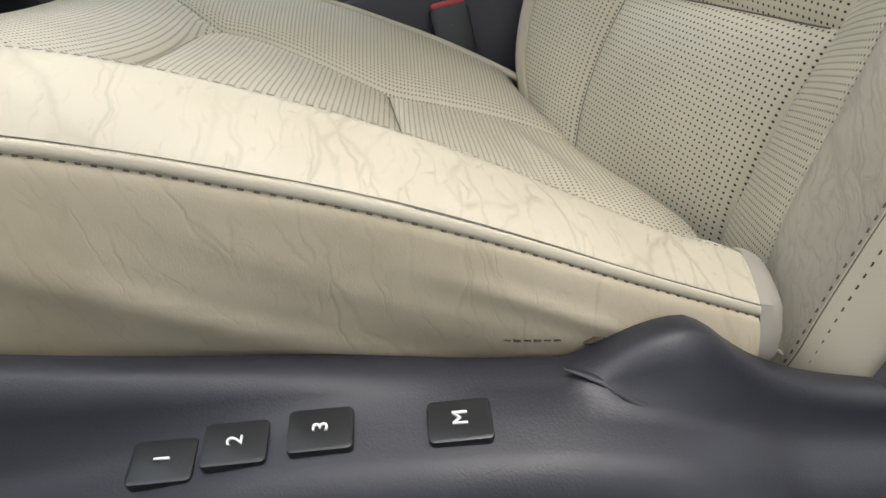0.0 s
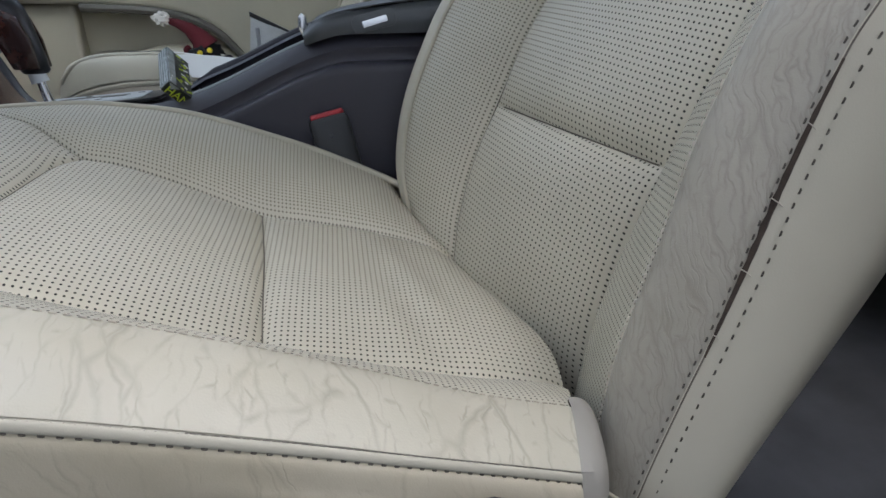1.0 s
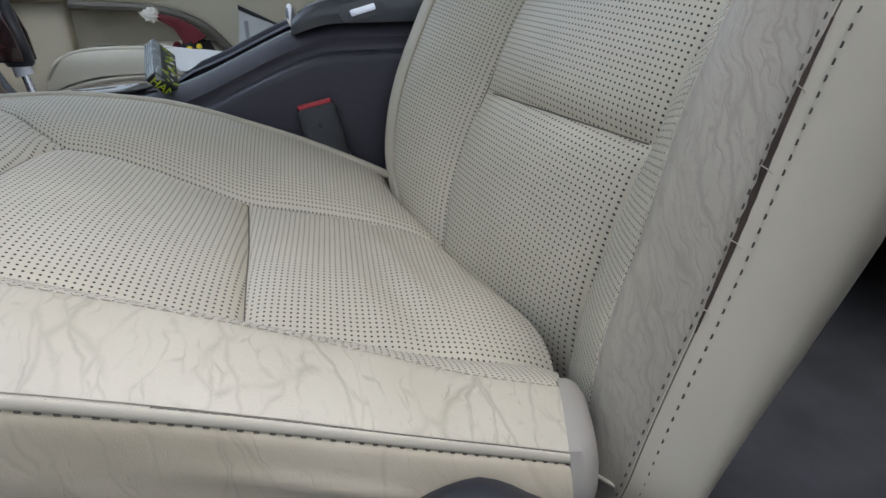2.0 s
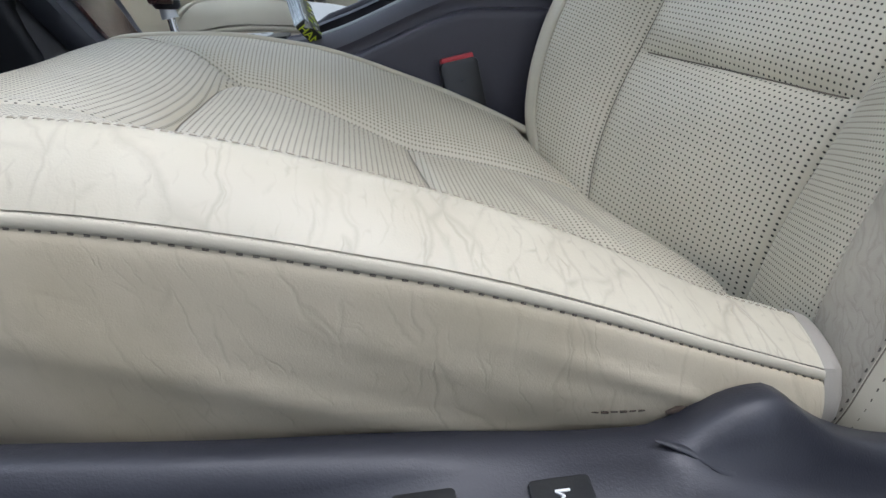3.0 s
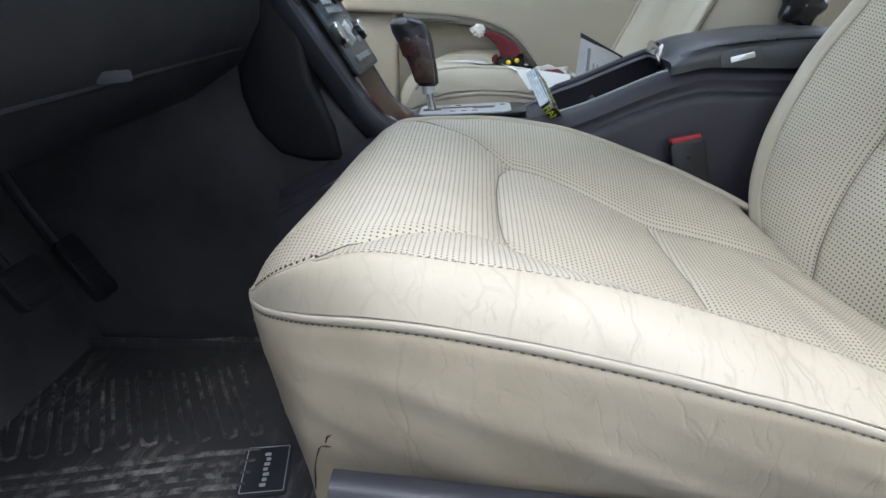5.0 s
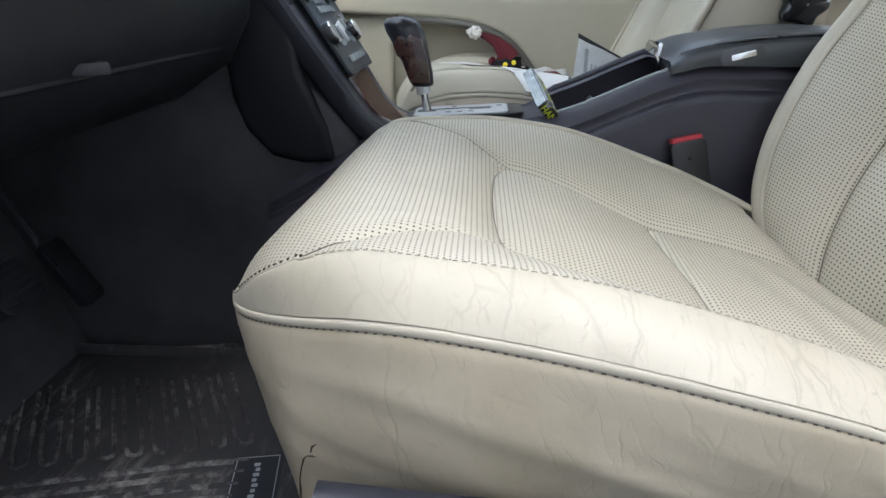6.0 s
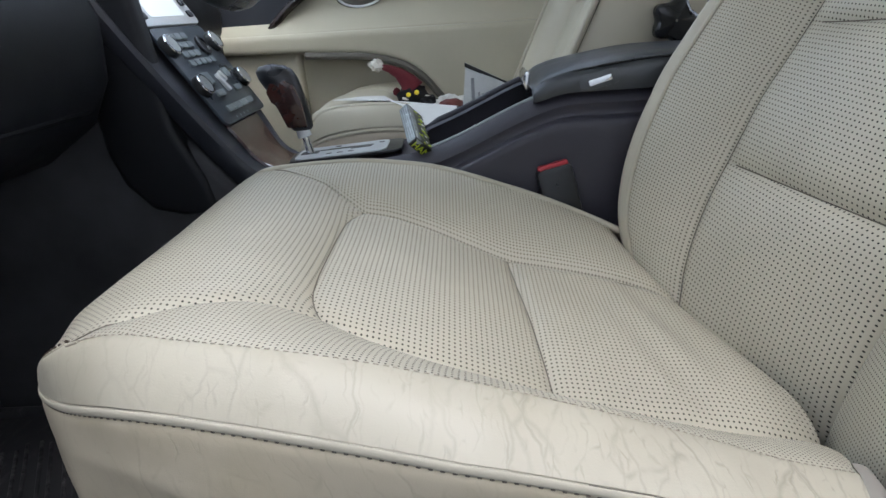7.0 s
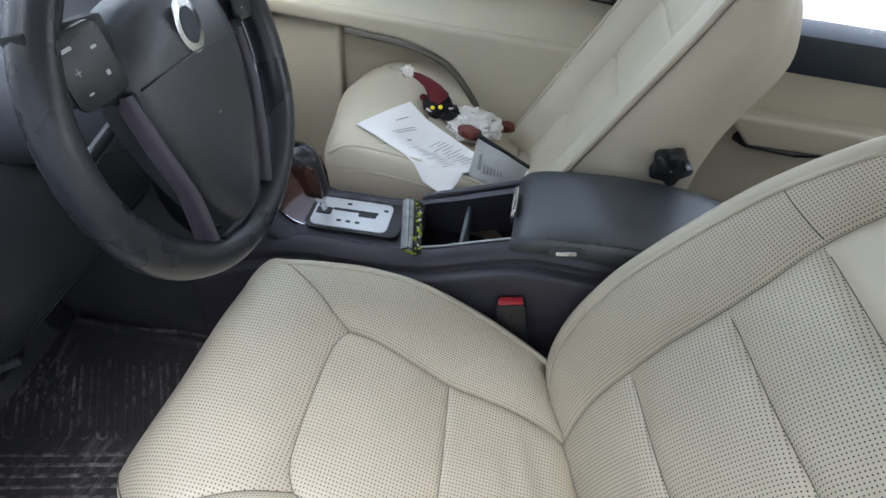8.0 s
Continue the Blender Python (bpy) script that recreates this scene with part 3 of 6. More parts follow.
        G = P + (G - P) * np.clip((0.84 - np.where(s < 0.385, diag_q(s, e), 0.43)) / 0.12, 0.25, 1)[:, None, None]
        G = sink(G) if fine else G
        seam(G[s > 0.385, 0])
        v = lengths(P, 1)
        uv = np.stack([P[..., 0] * 1.06, v], -1)
        part("bolster_strip", sheet(place(G), uv, flip=side * e > 0), perf_fine, root)
        s = np.linspace(0, 1, int(120 * res))
        xx = FRONT_X + 0.004 * 0.5 + s * (BACK_X - FRONT_X)
        w = out_y(s, e)
        qt = np.where(s < SPLIT, diag_q(s, e), np.maximum(both(TOP_NEAR, TOP_FAR, xx, e) / w, np.where(s < 0.385, diag_q(s, e), 0)))
        Q = e * (qt[:, None] + (1 - qt)[:, None] * np.linspace(0, 1, int(22 * res)))
        P = cushion(np.repeat(s[:, None], Q.shape[1], 1), Q)
        G = groove(P, [P[:, 0]], 0.0012, 0.005)
        part("bolster_side", sheet(place(G), np.stack([P[..., 0], lengths(P, 1)], -1), flip=side * e > 0), LEATHER if fine and e < 0 else LEATHER_SMOOTH, root,
             "creased plain leather bolster" if fine and e < 0 else "")
        roll = 0.0
        if e > 0:
            roll = 0.004
            edge = P[:, 0].copy()
            for _ in range(4):
                edge[1:-1] = (edge[:-2] + 2 * edge[1:-1] + edge[2:]) / 4
            part("seam_roll", tube(place(edge[4:] - (0, 0, 0.0015)), 0.0048, 10), LEATHER_SMOOTH, root, "rolled seam edge")
        if fine and e < 0:
            corner = P[(s > 0.018) & (s < SPLIT * 1.15), 0]
            part("coarse_stitching", stitches(place(corner + (0, 0.0016, 0.0004)), np.tile((-0.5, -0.2, 1.0), (len(corner), 1)), 0.0078, 0.002, 0.0012, 0.0003), TORN, root, "dark holes of a coarse repair seam")
            part("seam_lip", tube(place(corner - (0, 0.0012, 0.0008)), 0.0013, 8), WELT, root, "pale seam lip")
        line = place(P[:, 0] + (0, e * (roll + 0.001), -0.001 if e > 0 else -0.0004))
        part("stitching", stitches(line, np.tile((0, 0.4 * e * side, 1.0), (len(line), 1)), 0.0066, 0.0042, 0.0004, 0.0003), THREAD_PALE, root)
    # the welt runs along both sides and across the front
    s = np.linspace(1, 0, int(90 * res))
    near = cushion(s, np.full(len(s), -1.0))
    qf = np.linspace(-1, 1, int(40 * res))[1:-1]
    front = cushion(np.zeros(len(qf)), qf)
    rim = np.concatenate([near, front, cushion(s[::-1], np.full(len(s), 1.0))])
    for _ in range(3):
        rim[1:-1] = (rim[:-2] + 2 * rim[1:-1] + rim[2:]) / 4
    for _ in range(14):
        rim[1:-1, 2] = (rim[:-2, 2] + 2 * rim[1:-1, 2] + rim[2:, 2]) / 4
    N = np.gradient(rim, axis=0)
    N = np.stack([N[:, 1], -N[:, 0], 0 * N[:, 0]], 1)
    N /= np.linalg.norm(N, axis=1)[:, None] + 1e-9
    if np.dot(N[3], (0, -1, 0)) < 0:
        N = -N
    fold = [(-0.004, 0.0004), (-0.001, 0.0), (0.0, -0.0009), (0.0006, -0.0009), (0.0014, -0.0016), (0.0019, -0.003), (0.0021, -0.0048), (0.0019, -0.0062), (0.0016, -0.0072),
            (0.0007, -0.0079), (0.0003, -0.0086)]
    Z = np.array([0, 0, 1.0])
    G = np.stack([rim + N * a + Z * b for a, b in fold], 1)
    part("welt", sheet(place(G), np.stack([lengths(G, 0), lengths(G, 1)], -1), flip=side < 0), WELT, root, "rolled leather welt")
    Nn = N.copy()
    Nn[:, 1] *= side
    if fine:
        line = place(rim + N * 0.0006 - (0, 0, 0.0086))
        part("welt_stitching", stitches(line, Nn, 0.0074, 0.003, 0.0006, 0.0001), SEAM, root, "dark needle holes along the welt")
        line = place(rim + N * 0.0002 - (0, 0, 0.0012))
        part("seam_line", tube(place(rim[: len(s) // 3] + N[: len(s) // 3] * 0.0003 - (0, 0, 0.0008)), 0.00035, 6), SEAM, root)
        part("fold_stitching", stitches(line, Nn + (0, 0, 0.8), 0.0046, 0.0016, 0.0004, 0.0003), THREAD_PALE, root)
    # skirt below the welt, leaning in under the front
    f = np.linspace(0, 1, 26) ** 1.4
    low = 0.2 - 0.03 * np.clip((-rim[:, 0] - 0.2) / 0.15, 0, 1)
    along = np.clip((-rim[:, 0] - 0.16) / 0.2, 0, 1)
    foot = np.stack([np.maximum(rim[:, 0], -0.322 + 0.01 * along), np.sign(rim[:, 1]) * np.minimum(0.278 - 0.05 * along, np.abs(rim[:, 1]) * (1 + 0.42 * along)), low], 1)
    for _ in range(6):
        foot[1:-1] = (foot[:-2] + 2 * foot[1:-1] + foot[2:]) / 4
    rnd = random.Random(4)
    folds = [(rnd.uniform(-0.3, 0.2), rnd.uniform(0.2, 0.9), rnd.uniform(0.2, 0.6), rnd.uniform(0.0006, 0.0017)) for _ in range(18)]
    G = []
    for i, p in enumerate(rim):
        col = []
        for v in f:
            bulge = 0.0003 + 0.0022 * (1 - math.exp(-v / 0.02)) + 0.011 * (1 - 0.75 * along[i]) * math.sin(math.pi * min(1, v * 1.1))
            for fx, fv, tilt, amp in folds:
                bulge += amp * math.exp(-(((v - fv - tilt * (p[0] - fx) * 4) / 0.045) ** 2) - ((p[0] - fx) / 0.16) ** 2) * min(1.0, 5 * v) ** 2
            c = p + (foot[i] - p) * v + N[i] * bulge - np.array([0, 0, 0.0083 * (1 - v)])
            col.append(c)
        G.append(col)
    G = np.array(G)
    part("skirt", sheet(place(G), np.stack([lengths(G, 0), lengths(G, 1)], -1), flip=side < 0), SOILED if fine else TAN, root, "creased soiled leather side" if fine else "tan side leather")
    if fine:
        # a short tear near the front, a slit and a row of dark nicks near the back
        near_half = G[: len(G) // 3].reshape(-1, 3)
        near_out = np.repeat(N[: len(G) // 3], G.shape[1], 0)

        def on_skirt(x, z, lift):
            k = int(np.argmin((near_half[:, 0] - x) ** 2 + (near_half[:, 2] - z) ** 2))
            return Vector(place(np.array([x, near_half[k, 1], z]) + near_out[k] * lift))

        tear = [on_skirt(x, z, 0.0004) for x, z in ((-0.306, 0.215), (-0.3045, 0.23), (-0.3025, 0.245), (-0.3, 0.257), (-0.297, 0.267), (-0.294, 0.272))]
        part("tear", tube(tear, [0.0005, 0.0009, 0.0006, 0.0005, 0.0008, 0.0003], 6), TORN, root, "open tear with frayed brown edges")
        flap = [on_skirt(x, z, 0.0004) for x, z in ((-0.294, 0.272), (-0.29, 0.272), (-0.286, 0.2715))]
        part("tear", tube(flap, [0.0004, 0.0009, 0.0003], 6), TORN, root, "open tear with frayed brown edges")
        part("tear", tube([on_skirt(x, z, 0.0004) for x, z in ((-0.2905, 0.2755), (-0.289, 0.281), (-0.285, 0.284))], [0.0006, 0.001, 0.0003], 6), TORN, root, "open tear with frayed brown edges")
        part("slit", tube([on_skirt(x, z, 0.0003) for x, z in ((0.158, 0.262), (0.164, 0.264), (0.17, 0.2645))], [0.0012, 0.0026, 0.0012], 8), TORN, root, "dark worn slit")
        for k in range(6):
            a = 0.111 + 0.0058 * k
            part("nick", tube([on_skirt(a, 0.2695 - 0.0006 * k, 0.0002), on_skirt(a + 0.004, 0.269 - 0.0006 * k, 0.0002)], 0.0005 + 0.0003 * (k % 2), 5), TORN, root)
    # rounded ends at the back
    for e in (-1, 1):
        qs = np.linspace(0.78, 1, 9)
        a = cushion(np.ones(9), e * qs)
        a = np.concatenate([a, [G[0 if e < 0 else -1][k] for k in (3, 8, 14, 20, 25)]])
        mid = a.mean(0)
        G2 = [a + np.array([0.021 * math.sin(math.pi / 2 * v) ** 0.8, 0, -0.006 * v]) + (mid - a) * (1 - math.cos(math.pi / 2 * v)) ** 1.3 for v in np.linspace(0, 1, 14)]
        part("cushion_end", sheet(place(np.array(G2)), flip=side * e > 0), CAP_SHADED if fine and e < 0 else LEATHER_SMOOTH, root)
    return root, place


driver_seat, driver_place = seat(0.0, 0.0, 1, 0.0, "cream perforated leather driver's seat with creased worn bolsters", True)
PAX_X, PAX_Y, PAX_Z, PAX_WIDE = 0.03, 0.7, 0.035, 0.78
passenger_seat, passenger_place = seat(PAX_X, PAX_Y, -1, PAX_Z, "cream leather front passenger seat with papers on it", False, PAX_WIDE)

def groove_n(P, rims, depth=0.006, reach=0.007):
    E = np.concatenate(rims)
    d = np.full(P.shape[:2], 9.0)
    for e in E:
        d = np.minimum(d, np.linalg.norm(P - e, axis=2))
    return P - (depth * np.exp(-((d / reach) ** 1.2)))[..., None] * FWD


SEAM_TILT = keys((-0.06, 0.0095), (0.1865, 0.0095), (0.379, 0.022), (0.75, 0.022))


def back(root, place, side, fine, deep=0.115, tall=0.72):
    perf, perf_fine = (PERF, PERF_FINE) if fine else (LEATHER_SMOOTH, LEATHER_SMOOTH)
    res = 1.0 if fine else 0.5

    cuts = (-0.06, 0.1865, 0.379, 0.522, tall)
    for nm, h0, h1 in (("back_panel_lower", cuts[0], cuts[1]), ("back_panel_middle", cuts[1], cuts[2]), ("back_panel_upper", cuts[2], cuts[3]), ("back_panel_head", cuts[3], cuts[4])):
        h = np.linspace(h0, h1, int(50 * res))
        k = np.linspace(-1, 1, int(60 * res))
        H = h[:, None] - SEAM_TILT(h)[:, None] * k[None]
        P = backrest(H, b_ins(H, k[None]) * k[None])
        G = groove_n(P, [P[:, 0], P[:, -1]], 0.008, 0.008)
        dip = np.minimum(h - h[0], h[-1] - h)[:, None] + 0 * H
        G = G - (0.013 * np.exp(-((dip / 0.013) ** 1.05)) * (1 - np.abs(k[None]) ** 10))[..., None] * FWD
        part(nm, sheet(place(G), np.stack([H, P[..., 1]], -1), flip=side < 0), LEATHER_SMOOTH if h1 == tall else perf, root)
        if h1 < tall:
            part("seam_line", tube(place(G[-1, 3:-3] + FWD * 0.0005), 0.0008, 6), SEAM, root)
    h = np.linspace(-0.06, tall, int(110 * res))
    for e in (-1, 1):
        k = np.linspace(0, 1, int(26 * res))
        H = np.repeat(h[:, None], len(k), 1)
        P = backrest(H, e * (b_ins(h, e)[:, None] + (b_top(h, e) - b_ins(h, e))[:, None] * k))
        G = groove_n(groove_n(P, [P[:, 0]], 0.008, 0.008), [P[:, -1]], 0.002, 0.004)
        part("seam_line", tube(place(G[:, 0] + FWD * 0.0003), 0.0007, 6), SEAM, root)
        part("back_bolster_strip", sheet(place(G), np.stack([H, lengths(P, 1)], -1), flip=side * e < 0), perf_fine, root)
        part("stitching", stitches(place(P[:, -1] + FWD * 0.001), np.tile(FWD, (len(h), 1))), THREAD_PALE, root)
        if e > 0:
            i = int(np.argmin(np.abs(h - 0.505)))
            part("seam_line", tube(place(G[i, 1:] + FWD * 0.0004), 0.0008, 6), SEAM, root)
        P = backrest(H, e * (b_top(h, e)[:, None] + (b_out(h, e) - b_top(h, e))[:, None] * k))
        part("back_bolster_side", sheet(place(P), np.stack([H, lengths(P, 1)], -1), flip=side * e < 0), CRUSHED if fine and e < 0 else LEATHER_SMOOTH, root)
        rim = P[:, -1]
        if e > 0:
            part("back_piping", tube(place(P[:, 0] - FWD * 0.0002), 0.0036, 8), LEATHER_SMOOTH, root, "rolled leather piping")
        # side of the backrest, round to its rear
        G = []
        for i, p in enumerate(rim):
            col = []
            thick = deep - 0.022 + 0.05 * min(1, max(0, h[i] / 0.2)) if e < 0 else deep + 0.02 * min(1, max(0, (0.16 - h[i]) / 0.16))
            for v in np.linspace(0, 1, 18):
                col.append(p + e * np.array([0, 1, 0]) * (0.022 * math.sin(math.pi * min(1, v * 1.6) / 2) - 0.13 * max(0, v - 0.42) ** 1.4) - FWD * (thick * v))
            G.append(col)
        G = np.array(G)
        part("back_side", sheet(place(G), np.stack([lengths(G, 0), lengths(G, 1)], -1), flip=side * e < 0), LEATHER_SMOOTH, root, "smooth leather backrest side")
        if e < 0:
            for off, out in ((0.0035, 0.0006), (-0.0095, 0.0048)):
                line = place(rim + FWD * off + np.array([0, e * out, 0]))
                part("back_stitching", stitches(line, np.tile((0, e * side, 0.0), (len(h), 1)), 0.0085, 0.0036, 0.00055, 0.0003), THREAD, root)
            left = G[:, -1]
            if fine:
                part("seam_line", tube(place(rim - FWD * 0.0012 + np.array([0, e * 0.0004, 0])), 0.0006, 6), SEAM, root)
                part("cover_edge", tube(place(np.array([(0.296, -0.262, 0.226), (0.315, -0.264, 0.211), (0.329, -0.265, 0.198), (0.34, -0.265, 0.184), (0.352, -0.263, 0.165)])), 0.0014, 6), WELT, root, "pale edge of the backrest cover")
                split = rim[(h > 0.1) & (h < 0.29)]
                m = len(split)
                gape = [0.003 * math.sin(math.pi * (i + 0.3) / m) ** 0.8 * (0.55 + 0.45 * math.sin(i * 1.7) ** 2) + 0.0005 for i in range(m)]
                G4 = np.array([[p + FWD * (g * c - 0.0012) + np.array([0, -e * 0.0012 * abs(c) + e * 0.0016, 0]) for c in (-1, -0.5, 0, 0.5, 1)] for p, g in zip(split, gape)])
                part("tear", sheet(place(G4), flip=True), TORN, root, "split seam with brown frayed edges")
                for i in range(2, m - 1, 6):
                    p = split[i] + np.array([0, e * 0.0024, 0])
                    part("loose_thread", tube(place(np.array([p - FWD * (gape[i] + 0.0022), p - FWD * 0.001 + UP * 0.001, p + FWD * (gape[i] + 0.001) + UP * 0.0015 * math.sin(i)])), 0.0004, 5), THREAD_PALE, root)
        else:
            right = G[:, -1]
    k = np.linspace(0, 1, 12)
    G = left[:, None] + (right - left)[:, None] * k[None, :, None] - FWD * (0.02 * np.sin(k * np.pi))[None, :, None]
    part("back_shell", sheet(place(G), flip=side > 0), LEATHER_SMOOTH, root)
    ys = np.linspace(-float(b_out(tall, -1)), float(b_out(tall, 1)), 24)
    a = backrest(np.full(24, tall), ys)
    wide = np.abs(ys / ys[-1]) ** 6
    rows = []
    for v in np.linspace(0, 1, 10):
        out = np.stack([0 * ys, np.sign(ys) * wide * 0.02 * math.sin(math.pi * min(1, v * 1.4) / 1.4), 0 * ys], 1)
        rows.append(a - FWD * deep * v + UP * 0.045 * math.sin(math.pi * v) + out)
    part("back_top", sheet(place(np.array(rows)), flip=side < 0), LEATHER_SMOOTH, root)


back(driver_seat, driver_place, 1, True)

# the passenger's backrest is thicker, its bolsters full on both sides; f is the reach forward of the edge by the console
P_FWD = keys((0.55, 0.0), (0.562, 0.006), (0.585, 0.01), (0.61, 0.008), (0.64, -0.002), (0.672, -0.016), (0.72, -0.018), (0.79, -0.015), (0.86, -0.016), (0.895, -0.008), (0.925, 0.02), (0.955, 0.036), (0.985, 0.038), (1.012, 0.02), (1.022, 0.0))
LEAN = 0.463


def p_front(z, y):
    top = np.clip((z - 0.78) / 0.17, 0, 1) ** 2
    yy = 0.79 + (y - 0.79) * (1 - 0.16 * top)
    return np.stack([0.182 + (z - 0.5) * LEAN - P_FWD(y) * (1 - 0.35 * top), PAX_Y + (yy - 0.79) * 0.8, z - 0.15 * P_FWD(y)], -1)


def p_panel(name, z0, z1, y0, y1, rims, label="", deep=0.009):
    z, y = np.linspace(z0, z1, 40), np.linspace(y0, y1, 36)
    Z, Y = np.meshgrid(z, y, indexing="ij")
    P = p_front(Z, Y)
    d = np.full(Z.shape, 9.0)
    for r in rims:
        d = np.minimum(d, {"z0": Z - z0, "z1": z1 - Z, "y0": Y - y0, "y1": y1 - Y}[r])
    P = P + (deep * np.exp(-((d / 0.008) ** 1.05)))[..., None] * np.array([0.9, 0, -0.2])
    part(name, sheet(P, np.stack([lengths(P, 0), lengths(P, 1)], -1), flip=False), LEATHER_SMOOTH, passenger_seat, label)


P_TOP = 0.95
for z0, z1 in ((0.33, 0.46), (0.46, 0.61), (0.61, 0.735), (0.735, P_TOP)):
    p_panel("back_panel", z0, z1, 0.672, 0.895, ("z0", "z1", "y0", "y1"), deep=0.009)
p_panel("back_bolster", 0.33, P_TOP, 0.55, 0.672, ("y1",))
p_panel("back_bolster", 0.33, P_TOP, 0.895, 1.022, ("y0",))
P_DEEP = keys((0.33, 0.2), (0.45, 0.222), (0.544, 0.213), (0.62, 0.182), (0.699, 0.16), (0.772, 0.152), (0.838, 0.142), (0.892, 0.109), (0.937, 0.069), (0.95, 0.05))
zs = np.linspace(0.33, P_TOP, 44)
for y, e in ((0.55, -1), (1.022, 1)):
    rim = p_front(zs, np.full(44, y))
    G = []
    for p, z in zip(rim, zs):
        G.append([p + np.array([float(P_DEEP(z)) * v, e * (0.014 * math.sin(math.pi * min(1, v * 1.3)) - 0.05 * max(0, v - 0.72) ** 1.2), -0.06 * v]) for v in np.linspace(0, 1, 24)])
    G = np.array(G)
    part("back_side", sheet(G, np.stack([lengths(G, 0), lengths(G, 1)], -1), flip=e < 0), LEATHER_SMOOTH, passenger_seat, "smooth beige backrest side")
    part("back_piping", tube(rim + np.array([-0.0015, e * 0.002, 0.001]), 0.006, 10), LEATHER_SMOOTH, passenger_seat, "rolled leather piping")
    if e < 0:
        left = G[:, -1]
        part("seam_line", tube(rim + np.array([0.0065, -0.004, 0.0]), 0.0007, 6), SEAM, passenger_seat)
        part("back_piping", tube(p_front(zs, np.full(44, 0.968)) - np.array([0.002, 0, 0]), 0.0045, 8), LEATHER_SMOOTH, passenger_seat, "rolled leather piping")
        part("back_stitching", stitches(rim + np.array([0.009, -0.0035, 0]), np.tile((0, -1.0, 0), (44, 1)), 0.0085, 0.004, 0.0006, 0.0003), THREAD_PALE, passenger_seat)
    else:
        right = G[:, -1]
k = np.linspace(0, 1, 14)
G = left[:, None] + (right - left)[:, None] * k[None, :, None] + np.array([1.0, 0, -0.3]) * (0.02 * np.sin(k * np.pi))[None, :, None]
part("back_shell", sheet(G, flip=True), LEATHER_SMOOTH, passenger_seat)
ys = np.linspace(0.55, 1.022, 40)
a, b = p_front(np.full(40, P_TOP), ys), left[-1] + (right[-1] - left[-1]) * np.linspace(0, 1, 40)[:, None]
part("back_top", sheet(np.array([a + (b - a) * v + np.array([0, 0, 0.012 * math.sin(math.pi * v)]) for v in np.linspace(0, 1, 8)]), flip=False), LEATHER_SMOOTH, passenger_seat)

# plastic trim on the door side of the driver's seat, with its memory buttons
xs = np.linspace(-0.275, 0.36, 70)
top = keys((-0.275, 0.287), (-0.17, 0.278), (-0.085, 0.271), (0.01, 0.266), (0.13, 0.2565), (0.15, 0.2575), (0.172, 0.268), (0.19, 0.2765), (0.208, 0.2795), (0.225, 0.2725), (0.243, 0.258), (0.265, 0.243), (0.3, 0.227), (0.36, 0.21))
shelf = keys((-0.275, 0.205), (-0.15, 0.218), (-0.066, 0.2335), (-0.029, 0.2425), (0.0135, 0.248), (0.083, 0.2485), (0.15, 0.246), (0.2, 0.236), (0.24, 0.222), (0.28, 0.205), (0.36, 0.188))
G = []
for x in xs:
    zt, zs = float(top(x)), float(shelf(x))
    y0 = -0.31 + 0.02 * max(0, (x - 0.2) / 0.16)
    G.append([(x, y0 + 0.012, zt - 0.03), (x, y0 + 0.004, zt - 0.006), (x, y0 - 0.003, zt), (x, y0 - 0.013, zt), (x, y0 - 0.022, zt - 0.002), (x, y0 - 0.028, zt * 0.6 + zs * 0.4), (x, y0 - 0.033, zs + 0.005),
              (x, y0 - 0.046, zs), (x, y0 - 0.06, zs - 0.005), (x, y0 - 0.071, zs - 0.01), (x, y0 - 0.079, zs - 0.022), (x, y0 - 0.083, zs - 0.06), (x, y0 - 0.081, 0.1)])
side_trim = part("side_trim", sheet(np.array(G), flip=True), TRIM, driver_seat, "charcoal plastic seat side trim")
side_trim.data.set_sharp_from_angle(angle=radians(175))
for text, x in (("1", -0.066), ("2", -0.029), ("3", 0.0135), ("M", 0.083)):
    z = float(shelf(x))
    b = part("memory_button", plate(rounded(0.0325, 0.0235, 0.003), face_pose((x, -0.3545, z - 0.0022), (1, 0, 0.05), (0, 1, 0.3)), 0.007, 0.0012), BUTTON, side_trim, "black memory button")
    part_m = face_pose((x, -0.356, z + 0.0054), (0, 1, 0.3), (-1, 0, -0.05))
    lettering_bm = lettering(text, 0.0112, part_m)
    lt = part("button_mark", lettering_bm, MARK, driver_seat, "white printed mark", smooth=False)
    lt.parent = side_trim
ridge = [(0.142, -0.33, 0.2605), (0.16, -0.335, 0.2555), (0.178, -0.34, 0.2455), (0.196, -0.344, 0.237), (0.216, -0.347, 0.229)]
part("trim_ridge", tube(ridge, [0.001, 0.004, 0.0055, 0.005, 0.001], 14, squash=0.5), TRIM, driver_seat, "moulded ridge")

# ---- the car's shell ----
GROUND_Z = -0.32
n = Nodes("wet_asphalt_snow")
co = n.add("TexCoord").outputs["Object"]
n.put(Base_Color=n.mix(n.ramp(n.noise(co, 0.8, 5), 0.42, 0.6), (0.17, 0.17, 0.17), (0.64, 0.64, 0.63)), Roughness=0.8)
n.bump(n.noise(co, 40.0, 4), 0.4, 0.02)
SNOWY = n.m
GLASS = Nodes("window_glass")
GLASS.put(Base_Color=(0.93, 0.97, 0.96, 1), Roughness=0.0, Transmission_Weight=1.0, IOR=1.02)
GLASS = GLASS.m
TINTED = Nodes("tinted_screen_glass")
TINTED.put(Base_Color=(0.86, 0.9, 0.87, 1), Roughness=0.0, Transmission_Weight=1.0, IOR=1.02)
TINTED = TINTED.m
